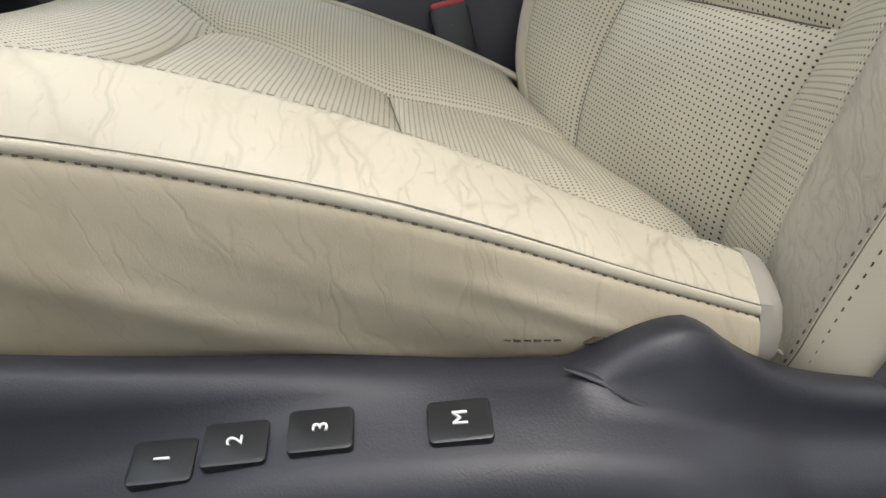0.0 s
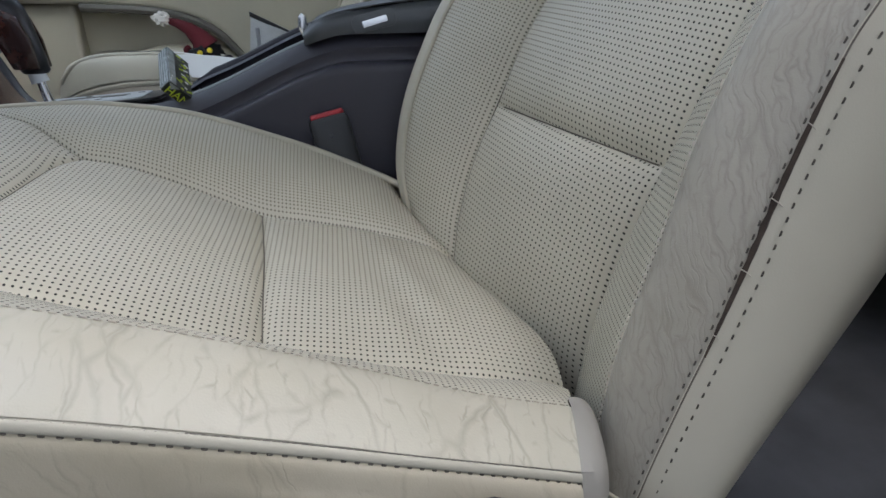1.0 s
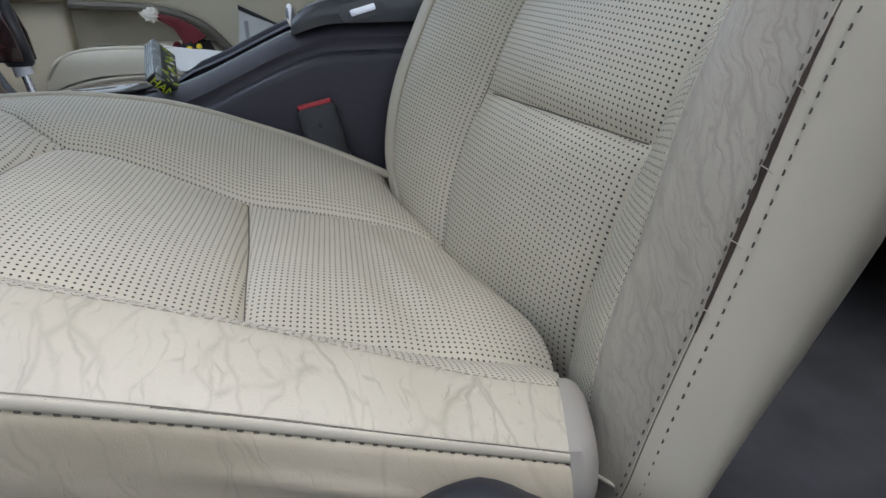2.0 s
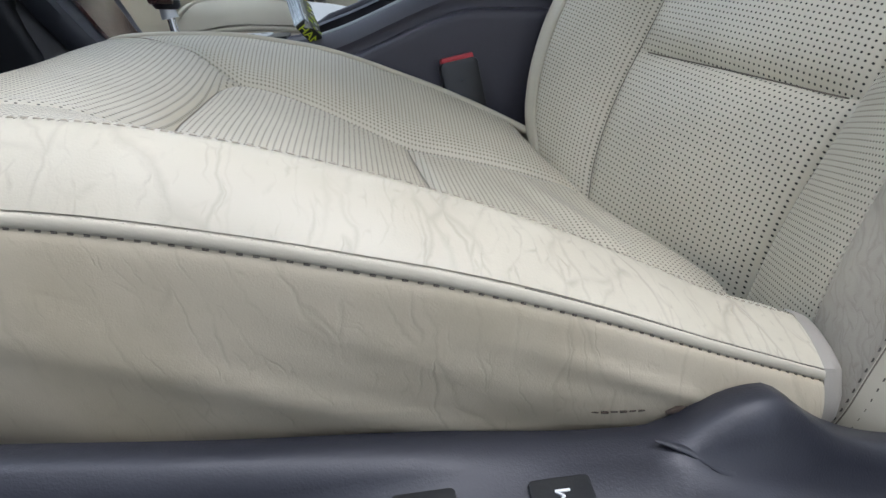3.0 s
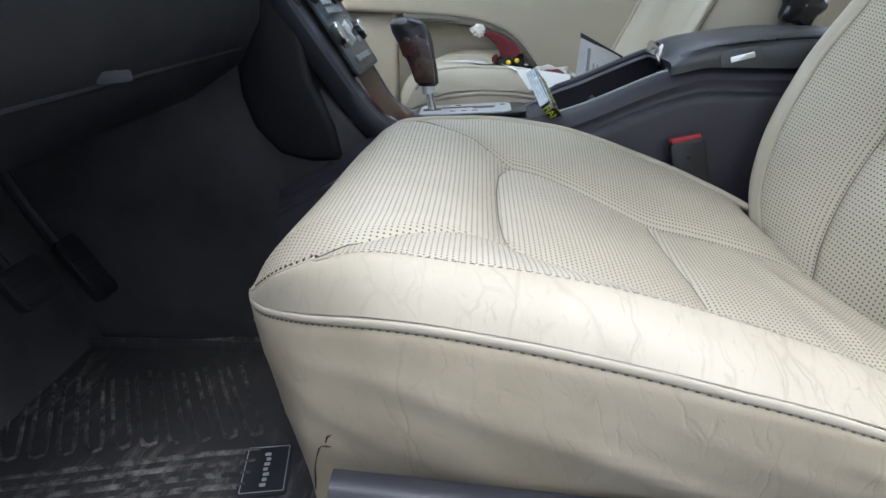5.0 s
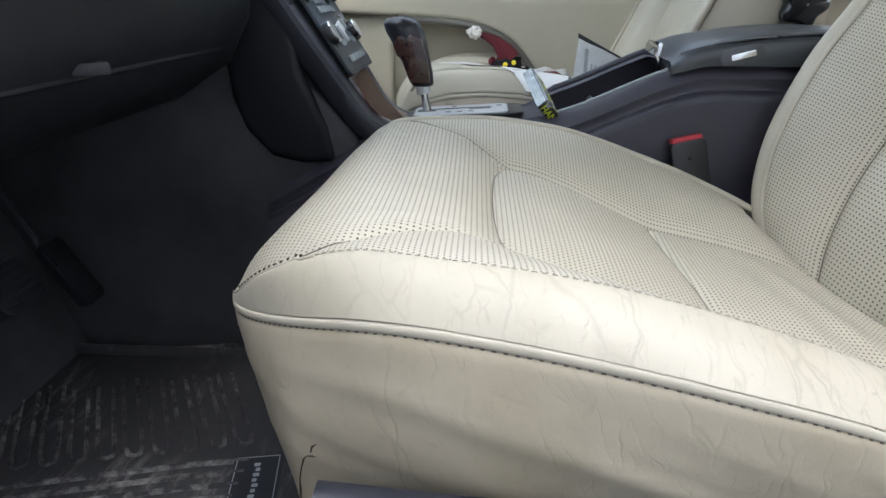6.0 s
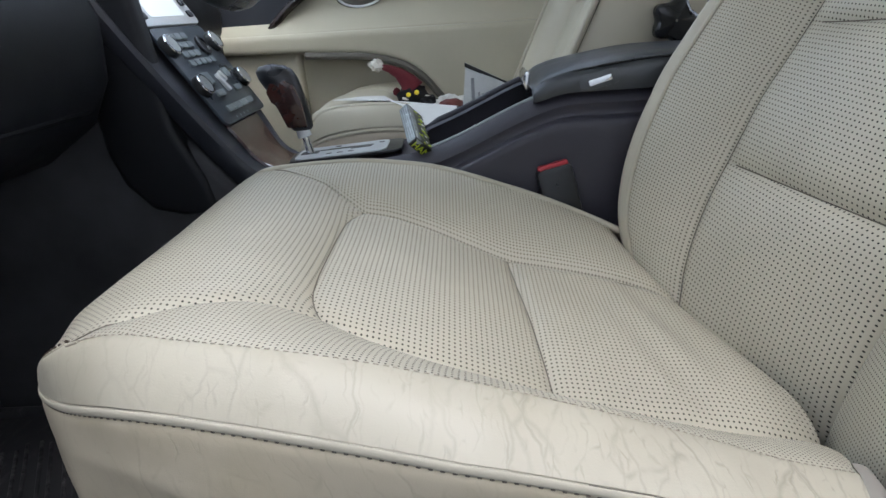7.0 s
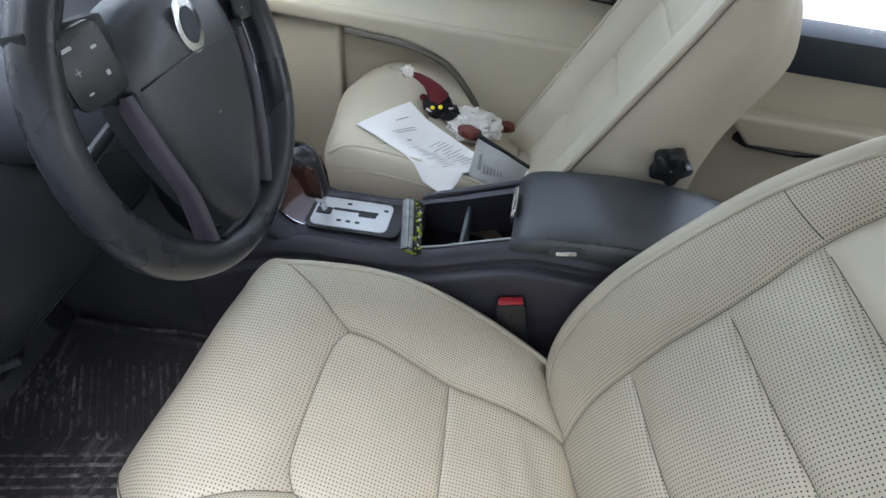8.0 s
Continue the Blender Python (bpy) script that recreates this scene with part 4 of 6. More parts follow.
SNOW = plain("dirty_snow", (0.76, 0.755, 0.74), 0.85, vary=0.15, scale=2.0, grain=30, relief=0.6)
# for the added wall: pale, to throw some light back on the skirt
BLOCK_WALL = plain("light_block_grey", (0.55, 0.54, 0.51), 0.9, vary=0.2, scale=1.5, grain=60, relief=0.6)
HEADLINER = plain("beige_headliner", (0.68, 0.66, 0.61), 0.95, vary=0.05)
PAINT = plain("dark_car_paint", (0.03, 0.035, 0.045), 0.2, vary=0.05, coat=0.6)

g = bmesh.new()
bmesh.ops.create_grid(g, x_segments=40, y_segments=40, size=400, matrix=Matrix.Translation((0, 0, GROUND_Z)))
slab("ground", g, SNOWY, "wet asphalt with patches of trodden snow", "ground")
# unseen wall, added to keep low sky light off the seat's door side
slab("wall_light_block", box(-6, 7, -1.85, -1.65, GROUND_Z - 0.02, 3.2), BLOCK_WALL, "unseen plain wall added to block side light on the driver's seat", "outside wall")
bank = []
for x in np.linspace(-9, 9, 60):
    bank.append([(x, 2.6 + v * 5.0 + 0.2 * math.sin(x * 1.7), GROUND_Z - 0.02 + (0.62 + 0.12 * math.sin(x * 2.3) + 0.06 * math.sin(x * 5.1 + v * 9)) * math.sin(math.pi * min(1, v * 1.4)) ** 0.7) for v in np.linspace(0, 0.714, 16)])
slab("snow_bank", sheet(np.array(bank), flip=True), SNOW, "low bank of cleared grey-white snow beside the car", "snow bank")
slab("floor", box(-1.1, 1.9, -0.42, 1.1, -0.06, -0.012), CARPET, "black carpeted car floor", "car floor")
slab("wall_firewall", prism([(-1.1, -0.06), (-0.86, -0.02), (-0.98, 0.3), (-0.98, 0.85), (-1.1, 0.85)], -0.42, 1.1), FELT, "black carpeted firewall of the footwell", "firewall")
slab("door_sill", box(-1.05, 1.6, -0.47, -0.4, -0.2, 0.035, 0.012), TRIM, "charcoal plastic door sill", "door sill")
slab("wall_kick_panel", prism([(-1.08, -0.05), (-0.86, -0.05), (-0.82, 0.5), (-0.9, 0.9), (-1.08, 0.9)], -0.47, -0.4, bevel=0.01), HUB, "black kick panel ahead of the door opening", "kick panel")
slab("ceiling", prism([(-0.25, 1.24), (1.5, 1.27), (1.62, 1.22), (1.62, 1.28), (1.45, 1.33), (-0.3, 1.3)], -0.36, 0.92, bevel=0.01), HEADLINER, "pale fabric headliner under the roof", "roof")
slab("roof_skin", prism([(-0.3, 1.302), (0.6, 1.335), (1.45, 1.332), (1.62, 1.282), (1.66, 1.284), (1.46, 1.352), (0.6, 1.358), (-0.33, 1.312)], -0.4, 0.96, bevel=0.008), PAINT, "dark painted roof skin", "roof")
slab("pillar_windscreen", tube([(-1.05, -0.43, 0.85), (-0.6, -0.4, 1.12), (-0.25, -0.37, 1.27)], 0.035, 10), PAINT, "dark windscreen pillar", "pillar")
slab("pillar_windscreen", tube([(-1.05, 0.97, 0.85), (-0.6, 0.95, 1.12), (-0.25, 0.92, 1.27)], 0.035, 10), PAINT, "dark windscreen pillar", "pillar")
slab("pillar_middle", prism([(0.37, 0.03), (0.92, 0.03), (0.84, 0.72), (0.86, 1.26), (0.68, 1.26), (0.56, 0.72), (0.42, 0.45)], -0.45, -0.38, bevel=0.02, seg=3), PILLAR, "dark door pillar behind the driver", "pillar")
slab("wall_rear_side", box(0.93, 1.9, -0.47, -0.43, -0.2, 0.78, 0.01), DOOR, "beige rear door on the driver's side", "rear door")
slab("pillar_middle", tube([(0.4, 0.94, 0.1), (0.38, 0.945, 0.75), (0.44, 0.9, 1.26)], [0.05, 0.045, 0.035], 10), DASH, "black pillar cover behind the passenger", "pillar")
slab("wall_rear", box(1.85, 1.92, -0.44, 1.1, -0.1, 0.95), CARPET, "dark carpeted back of the cabin", "cabin wall")
for nm, pts in (("window_screen", [(-1.04, -0.4, 0.87), (-1.04, 0.96, 0.87), (-0.27, 0.91, 1.27), (-0.27, -0.36, 1.27)]),
                ("window_passenger", [(-0.75, 0.975, 0.8), (0.4, 0.975, 0.8), (0.42, 0.92, 1.25), (-0.3, 0.92, 1.25)]),
                ("window_rear_side", [(0.46, 0.975, 0.67), (1.5, 0.975, 0.67), (1.3, 0.92, 1.25), (0.48, 0.92, 1.25)])):
    w = bmesh.new()
    w.faces.new([w.verts.new(p) for p in pts])
    bmesh.ops.solidify(w, geom=w.faces[:], thickness=0.004)
    pane = slab(nm, w, TINTED if nm == "window_screen" else GLASS, "clear car window glass", "car window")
    pane.visible_shadow = False

# the driver's door stands open ahead of the camera
door_open = thing("door_driver", (-0.78, -0.48, 0.1), "beige driver's door panel standing open", "car door", kind="structure")
swing = pose(-0.78, -0.48, 0, 0, 0, -66)
for nm, outline, a, b, mt in (("lower_panel", [(0.0, -0.12), (1.05, -0.12), (1.12, 0.3), (1.1, 0.72), (0.0, 0.78)], -0.05, 0.03, DOOR), ("outer_skin", [(0.0, -0.14), (1.07, -0.14), (1.14, 0.3), (1.12, 0.74), (0.0, 0.8)], 0.034, 0.05, PAINT),
                              ("armrest", [(0.2, 0.5), (0.95, 0.5), (0.9, 0.56), (0.2, 0.58)], -0.11, -0.052, DOOR)):
    bm = prism(outline, a, b, bevel=0.01)
    bm.transform(swing)
    part(nm, bm, mt, door_open)
bm = tube([(0.02, 0.02, 0.78), (0.5, 0.0, 1.12), (0.8, -0.02, 1.2), (1.1, -0.01, 1.1), (1.12, 0.02, 0.74)], 0.018, 8)
bm.transform(swing)
part("window_frame", bm, PAINT, door_open)

# ---- dashboard ----
dash = thing("dashboard", (-0.7, 0.35, 0.5), "black soft plastic dashboard", "dashboard", kind="structure")
prof = [(-0.52, 0.5), (-0.485, 0.56), (-0.475, 0.64), (-0.5, 0.71), (-0.56, 0.755), (-0.7, 0.79), (-1.02, 0.86), (-1.02, 0.45), (-0.75, 0.43), (-0.6, 0.45)]
part("dash_body", prism(prof, -0.41, 0.26, bevel=0.02, seg=3), HUB, dash)
part("dash_body", prism([(x - 0.07, z) for x, z in prof], 0.25, 0.9, bevel=0.02, seg=3), HUB, dash)
part("lower_cover", prism([(-0.5, 0.52), (-0.52, 0.6), (-0.75, 0.62), (-0.8, 0.44), (-0.62, 0.46)], -0.4, 0.24, bevel=0.02), HUB, dash)
part("instrument_hood", prism([(-0.56, 0.74), (-0.53, 0.83), (-0.62, 0.88), (-0.9, 0.87), (-0.9, 0.76)], -0.2, 0.24, bevel=0.025, seg=3), DASH, dash)
part("glove_box", box(-0.58, -0.54, 0.55, 0.86, 0.4, 0.6, 0.015), HUB, dash)

# steering wheel, its plane square to WN
WC, WA, WR = Vector((-0.29, 0.096, 0.836)), 0.28, 0.189
WN, WU = Vector((math.cos(WA), 0, math.sin(WA))), Vector((-math.sin(WA), 0, math.cos(WA)))
WM = face_pose(WC, (0, 1, 0), WU) @ pose(0, 0, 0, 0, 0, -9)
wheel = thing("steering_wheel", WC, "black leather steering wheel with switch pads and a badge", "steering wheel")
th = np.linspace(0, 2 * np.pi, 96, endpoint=False)
ring = [WM @ Vector((WR * math.cos(a), WR * math.sin(a), 0)) for a in th]
part("rim", tube(ring, [0.0205 + 0.003 * math.exp(-((math.sin(a) + 0.55) / 0.3) ** 2) for a in th], 16, closed=True), BLACK_HIDE, wheel, "worn glossy black leather rim")
hub = []
HUB_W = keys((-0.165, 0.04), (-0.12, 0.062), (-0.06, 0.083), (0.02, 0.104), (0.07, 0.11), (0.095, 0.1), (0.109, 0.07))
for v, k in ((-0.02, 1.02), (0.0, 1.02), (0.018, 0.97), (0.027, 0.88), (0.032, 0.66), (0.034, 0.3), (0.034, 0.02)):
    row = []
    for a in np.linspace(0, 1, 40, endpoint=False):
        yy = -0.028 + 0.136 * math.sin(2 * math.pi * a)
        cc = math.cos(2 * math.pi * a)
        ww = float(HUB_W(yy)) * (abs(cc) ** 0.35) * (1 if cc > 0 else -1)
        row.append(WM @ Vector((k * ww, -0.028 + k * (yy + 0.028), v - 0.004)))
    hub.append(row)
hub_pad = part("hub_pad", sheet(np.array(hub), closed_v=True), PAD, wheel, "black airbag cover")
part("cover_seam", tube([WM @ Vector((0.11 * k, 0.032 + 0.01 * (1 - k * k), 0.0305 - 0.012 * k ** 4)) for k in np.linspace(-0.85, 0.85, 16)], 0.0011, 6), BUTTON, hub_pad)
part("badge", join(plate([(0.021 * math.cos(a), 0.029 * math.sin(a)) for a in th[::4]], WM @ pose(0.004, 0.068, 0.0275), 0.003, 0.0008)), CHROME, hub_pad, "plain oval chrome badge")
part("badge_face", plate([(0.013 * math.cos(a), 0.019 * math.sin(a)) for a in th[::4]], WM @ pose(0.004, 0.068, 0.0306), 0.001), STACK, hub_pad)
for e in (-1, 1):
    sp = part("spoke", prism([(e * 0.085, 0.02), (e * 0.18, 0.052), (e * 0.178, 0.115), (e * 0.085, 0.108)], -0.012, 0.012, "z", 0.005), HUB, wheel)
    sp.data.transform(Matrix.Translation(-WC) @ WM @ Matrix.Translation(WC))
    pad = part("switch_pad", plate(rounded(0.056, 0.066, 0.01), WM @ pose(e * 0.134, 0.074, 0.013, 0, e * 14, e * -8), 0.008, 0.002), BUTTON, sp, "black switch pad")
    for bx, by, w, h in ((-0.012, 0.02, 0.013, 0.0032), (-0.012, 0.0, 0.007, 0.0013), (-0.012, 0.0, 0.0013, 0.007), (-0.012, -0.02, 0.005, 0.002), (0.013, 0.012, 0.006, 0.0026), (0.013, -0.012, 0.004, 0.0045)):
        mk = part("pad_mark", plate(rounded(w, h, 0.0009, 2), WM @ pose(e * 0.134, 0.074, 0.013, 0, e * 14, e * -8) @ pose(bx, by, 0.0078), 0.0006), DIM_MARK, wheel)
        mk.parent = sp
    part("lower_spoke", tube([WM @ Vector(p) for p in ((e * 0.108, 0.036, 0.012), (e * 0.098, -0.03, 0.015), (e * 0.082, -0.085, 0.013), (e * 0.07, -0.15, 0.0))], [0.012, 0.014, 0.014, 0.016], 12, squash=0.45), SPOKE, wheel, "dark silver lower spoke")
part("spoke_bridge", prism([(-0.075, -0.19), (0.075, -0.19), (0.06, -0.16), (-0.06, -0.16)], -0.008, 0.006, "z", 0.003), DASH, wheel).data.transform(Matrix.Translation(-WC) @ WM @ Matrix.Translation(WC))
column = thing("steering_column", (-0.42, 0.06, 0.75), "black plastic steering column cover with stalks", "steering column")
part("cover", tube([WC + WN * -0.02, WC - WN * 0.12, WC - WN * 0.3], [0.05, 0.062, 0.075], 20), DASH, column)
for e in (-1, 1):
    part("stalk", tube([WC - WN * 0.05 + Vector((0, e * 0.05, 0.01)), WC - WN * 0.05 + Vector((0, e * 0.14, -0.005)), WC - WN * 0.045 + Vector((0, e * 0.17, -0.012))], [0.007, 0.008, 0.01], 10), BUTTON, column)
part("ignition_knob", tube([WC + Vector((-0.02, 0.11, -0.13)), WC + Vector((0.0, 0.11, -0.125))], 0.016, 16), SATIN, column)

# ---- footwell ----
n = Nodes("dusty_black_rubber")
co = n.add("TexCoord").outputs["Object"]
streak = n.add("Mapping", Vector=co, Scale=(9.0, 2.2, 4.0)).outputs[0]
dust = n.math("MULTIPLY", n.ramp(n.noise(streak, 5.0, 6, 0.7), 0.5, 0.75), n.ramp(n.noise(co, 4.5, 3), 0.46, 0.66))
n.put(Base_Color=n.mix(dust, (0.04, 0.04, 0.042), (0.3, 0.295, 0.28)), Roughness=0.62)
n.bump(n.noise(co, 300.0, 3), 0.3, 0.0006)
RUBBER = n.m
n = Nodes("dusty_rib_rubber")
co = n.add("TexCoord").outputs["Object"]
dust = n.math("MULTIPLY", n.ramp(n.noise(co, 40.0, 5, 0.7), 0.42, 0.7), n.ramp(n.noise(co, 6.0, 3), 0.38, 0.58))
n.put(Base_Color=n.mix(dust, (0.035, 0.035, 0.037), (0.34, 0.33, 0.315)), Roughness=0.7)
n.bump(n.noise(co, 300.0, 3), 0.3, 0.0006)
RIBS = n.m
LABEL = plain("pale_label_print", (0.4, 0.42, 0.42), 0.5)
mat_ob = thing("floor_mat", (-0.65, 0.03, 0.0), "black rubber floor mat with raised ribs and pale dried dust", "floor mat")
part("mat_base", plate(rounded(0.62, 0.5, 0.06), pose(-0.67, 0.03, -0.012), 0.012, 0.002), RUBBER, mat_ob)
rim_pts = [Vector((-0.67 + x, 0.03 + y, 0.004)) for x, y in rounded(0.6, 0.48, 0.06, 6)]
part("mat_lip", tube(rim_pts, 0.009, 8, closed=True, squash=1.3), RUBBER, mat_ob)
RIB_X, RIB_Y = Vector((0.977, 0.212, 0)), Vector((-0.5, 0.866, 0))
for i in range(11):
    b = Vector((-0.86, -0.035, 0.0015)) + RIB_X * (0.037 * i)
    reach = 0.2 - 0.008 * (i % 3)
    loop = [b + RIB_Y * reach, b + RIB_Y * 0.02, b + RIB_X * 0.003 + RIB_Y * 0.004, b + RIB_X * 0.011, b + RIB_X * 0.019 + RIB_Y * 0.004, b + RIB_X * 0.022 + RIB_Y * 0.02, b + RIB_X * 0.022 + RIB_Y * reach]
    part("rib", tube(loop, 0.0032, 6), RIBS, mat_ob, "raised rib with dried dust")
for i in range(6):
    b = Vector((-0.93, -0.085 - 0.022 * i, 0.001))
    part("rib", tube([b, b + RIB_X * 0.2, b + RIB_X * 0.4 + Vector((0, 0.004, 0)), b + RIB_X * 0.47], 0.0042, 6), RIBS, mat_ob, "raised rib with dried dust")
part("rib", tube([(-0.75, 0.27, 0.002), (-0.6, 0.3, 0.002), (-0.45, 0.31, 0.002)], 0.006, 6), RIBS, mat_ob)
LM = pose(-0.452, -0.022, 0.0, 0, 0, 10)
part("label_plate", plate(rounded(0.066, 0.094, 0.006), LM, 0.004, 0.001), DASH, mat_ob, "black label plate with pale bars")
for bx, by, w, h in ((0.0, 0.042, 0.056, 0.0012), (0.0, -0.042, 0.056, 0.0012), (-0.028, 0.0, 0.0012, 0.084), (0.028, 0.0, 0.0012, 0.084)):
    part("label_bar", plate(rounded(w, h, min(w, h) * 0.4, 2), LM @ pose(bx, by, 0.004), 0.0006), LABEL, mat_ob)
for k in range(7):
    part("label_bar", plate(rounded(0.008 - 0.002 * (k % 2), 0.0055, 0.0012, 2), LM @ pose(0.001 * (k % 3), -0.03 + 0.0095 * k, 0.004), 0.0006), LABEL, mat_ob)
for nm, at, w, h, lb in (("brake_pedal", (-0.75, 0.02, 0.25), 0.075, 0.06, "black ribbed rubber brake pedal"), ("accelerator_pedal", (-0.78, 0.17, 0.2), 0.05, 0.11, "black ribbed accelerator pedal")):
    pd = thing(nm, at, lb, "car pedal")
    pm = face_pose(at, (0, 1, 0), (-0.5, 0, 0.87))
    part("pad", plate(rounded(w, h, 0.012), pm, 0.014, 0.003), HUB, pd)
    for k in range(5):
        part("rib", plate(rounded(w * 0.8, 0.004, 0.0015, 2), pm @ pose(0, -h * 0.36 + k * h * 0.18, 0.0135), 0.003), HUB, pd)
    part("arm", tube([Vector(at) + Vector((-0.01, 0, 0.0)), Vector(at) + Vector((-0.07, 0, 0.12)), Vector(at) + Vector((-0.12, 0, 0.25))], 0.009, 8), HUB, pd)
latch = thing("release_lever", (-0.5, -0.1, 0.53), "grey plastic release lever under the dashboard", "lever")
part("grip", plate(rounded(0.03, 0.011, 0.003), face_pose((-0.497, -0.115, 0.53), (0.78, 0.62, 0.02), (-0.1, 0.1, 0.98)), 0.008, 0.002), HUB, latch)
part("stem", tube([(-0.5, -0.1, 0.532), (-0.515, -0.09, 0.54), (-0.535, -0.08, 0.55)], 0.005, 8), HUB, latch)

# ---- centre console ----
console = thing("centre_console", (-0.1, 0.385, 0.0), "dark plastic centre console between the seats", "centre console")
RAIL_Z = keys((-0.5, 0.3), (-0.36, 0.375), (-0.28, 0.4), (-0.12, 0.412), (-0.05, 0.424), (0.12, 0.492), (0.16, 0.5), (0.5, 0.5))
xs = np.linspace(-0.5, 0.55, 60)
G = []
for x in xs:
    z = float(RAIL_Z(x))
    G.append([(x, 0.32, z - 0.004), (x, 0.312, z), (x, 0.302, z - 0.004), (x, 0.292, z - 0.015), (x, 0.288, z - 0.021), (x, 0.289, z - 0.026), (x, 0.29, z - 0.034), (x, 0.288, z - 0.0375), (x, 0.276, z - 0.039), (x, 0.27, z - 0.0405), (x, 0.2675, z - 0.044), (x, 0.266, z - 0.052), (x, 0.262, 0.2), (x, 0.262, -0.02)])
part("near_side", sheet(np.array(G), flip=False), CONSOLE, console, "dark side panel with a moulded ledge")
G2 = np.array(G)[:, ::-1].copy()
G2[..., 1] = 0.752 - G2[..., 1]
G2[..., 2] += 0.013 * (G2[..., 2] > 0.3) * np.clip((G2[..., 0] + 0.09) / 0.04, 0, 1)
part("far_side", sheet(G2), CONSOLE, console)
deck = np.array([[(x, y, float(RAIL_Z(x)) - 0.003) for y in np.linspace(0.318, 0.452, 8)] for x in np.linspace(-0.37, -0.068, 26)])
part("deck", sheet(deck, flip=True), CONSOLE, console)
# open bin with two wells
def bin_wall(x0, x1, y0, y1, down, up=0.0):
    return np.array([[(x, y, float(RAIL_Z(x)) + up * (1 if d < 0.01 else 0) - d) for d in (0.002, 0.03, down)] for x, y in zip(np.linspace(x0, x1, 12), np.linspace(y0, y1, 12))])
part("bin_near_wall", sheet(bin_wall(-0.068, 0.125, 0.32, 0.32, 0.1)), CONSOLE, console)
part("bin_far_wall", sheet(bin_wall(-0.068, 0.125, 0.45, 0.45, 0.1, 0.014), flip=True), CONSOLE, console)
part("bin_end_wall", sheet(bin_wall(-0.068, -0.0675, 0.32, 0.45, 0.09), flip=True), BUTTON, console)
part("bin_end_wall", sheet(bin_wall(0.125, 0.1245, 0.32, 0.45, 0.1)), BUTTON, console)
part("bin_floor", box(-0.07, 0.127, 0.318, 0.452, 0.335, 0.345), BUTTON, console)
# lighter grey paints the reflected bright line along the near edge
part("bin_rim", tube([(x, 0.318, float(RAIL_Z(x)) + 0.0005) for x in np.linspace(-0.07, 0.12, 16)], 0.0024, 8), DIAL, console, "bin edge with its bright reflection in the colour")
part("bin_far_rim", tube([(x, 0.454, float(RAIL_Z(x)) + 0.0145 * min(1, (x + 0.08) / 0.04)) for x in np.linspace(-0.075, 0.12, 18)], 0.0055, 8), CONSOLE, console)
part("bin_divider", prism([(0.012, 0.36), (0.028, 0.36), (0.024, 0.425), (0.02, 0.432), (0.014, 0.425)], 0.322, 0.448, bevel=0.003), KEY, console, "grey divider between the wells")
# padded lid
LID_Z = keys((0.1, 0.505), (0.13, 0.521), (0.2, 0.536), (0.3, 0.546), (0.42, 0.54), (0.5, 0.52))
xs = np.linspace(0.104, 0.5, 40)
G = []
for x in xs:
    z, e = float(LID_Z(x)), min(1.0, (x - 0.104) / 0.02) ** 0.5
    base = float(RAIL_Z(x)) - 0.004
    w = 0.086 + 0.008 * e
    G.append([(x, 0.385 + a * w, base + (z - base) * b * (0.75 + 0.25 * e)) for a, b in ((-1.04, 0.0), (-1.06, 0.3), (-1.05, 0.6), (-1.0, 0.78), (-0.985, 0.8), (-0.97, 0.9), (-0.9, 0.97), (-0.6, 1.0), (0, 1.03), (0.6, 1.0), (0.9, 0.97), (0.98, 0.85), (1.05, 0.6), (1.06, 0.0))])
lid = part("lid", sheet(np.array(G), flip=True), LID_HIDE, console, "padded black armrest lid")
part("lid_front", sheet(np.array([G[0], [(0.11, 0.385 + 0.0 * k, 0.5) for k in range(14)]])), BLACK_HIDE, lid)
part("lid_seam", tube([(x, 0.385 - 0.0925 * min(1, 0.92 + (x - 0.104)), float(LID_Z(x)) * 0.8 + (float(RAIL_Z(x)) - 0.004) * 0.2 + 0.002) for x in np.linspace(0.115, 0.48, 30)], 0.0016, 6), BUTTON, lid)
part("lid_latch", join(prism([(0.1, 0.49), (0.095, 0.505), (0.096, 0.518), (0.101, 0.524), (0.106, 0.52), (0.106, 0.49)], 0.35, 0.42, bevel=0.003)), CHROME, lid, "polished chrome latch")
part("button_recess", plate(rounded(0.058, 0.022, 0.008), face_pose((0.196, 0.2862, 0.512), (0.97, 0, 0.2), (-0.2, 0.12, 0.97)), 0.002, 0.0005), LID_HIDE, lid)
part("lid_button", plate(rounded(0.034, 0.0085, 0.002), face_pose((0.197, 0.2852, 0.511), (0.96, 0, 0.25), (-0.25, 0.12, 0.96)), 0.005, 0.001), CHROME, lid, "chrome push button")
# gear gate and lever
GM = face_pose((-0.198, 0.376, 0.4135), (0.998, 0, 0.06), (0, 1, 0))
gate = part("gate_plate", plate(rounded(0.15, 0.078, 0.014), GM, 0.0035, 0.001), SATIN, console, "satin silver gear gate")
part("gate_surround", plate(rounded(0.182, 0.092, 0.016), GM @ pose(0.008, 0, -0.003), 0.0045, 0.001), BUTTON, console, "dark gate surround")
part("gate_slot", join(plate(rounded(0.09, 0.007, 0.003), GM @ pose(0.005, 0.008, 0.0034), 0.0006), plate(rounded(0.035, 0.016, 0.003), GM @ pose(0.03, 0.003, 0.0034), 0.0006), plate(rounded(0.03, 0.02, 0.003), GM @ pose(-0.055, 0.0, 0.0034), 0.0006)), BUTTON, gate, smooth=False)
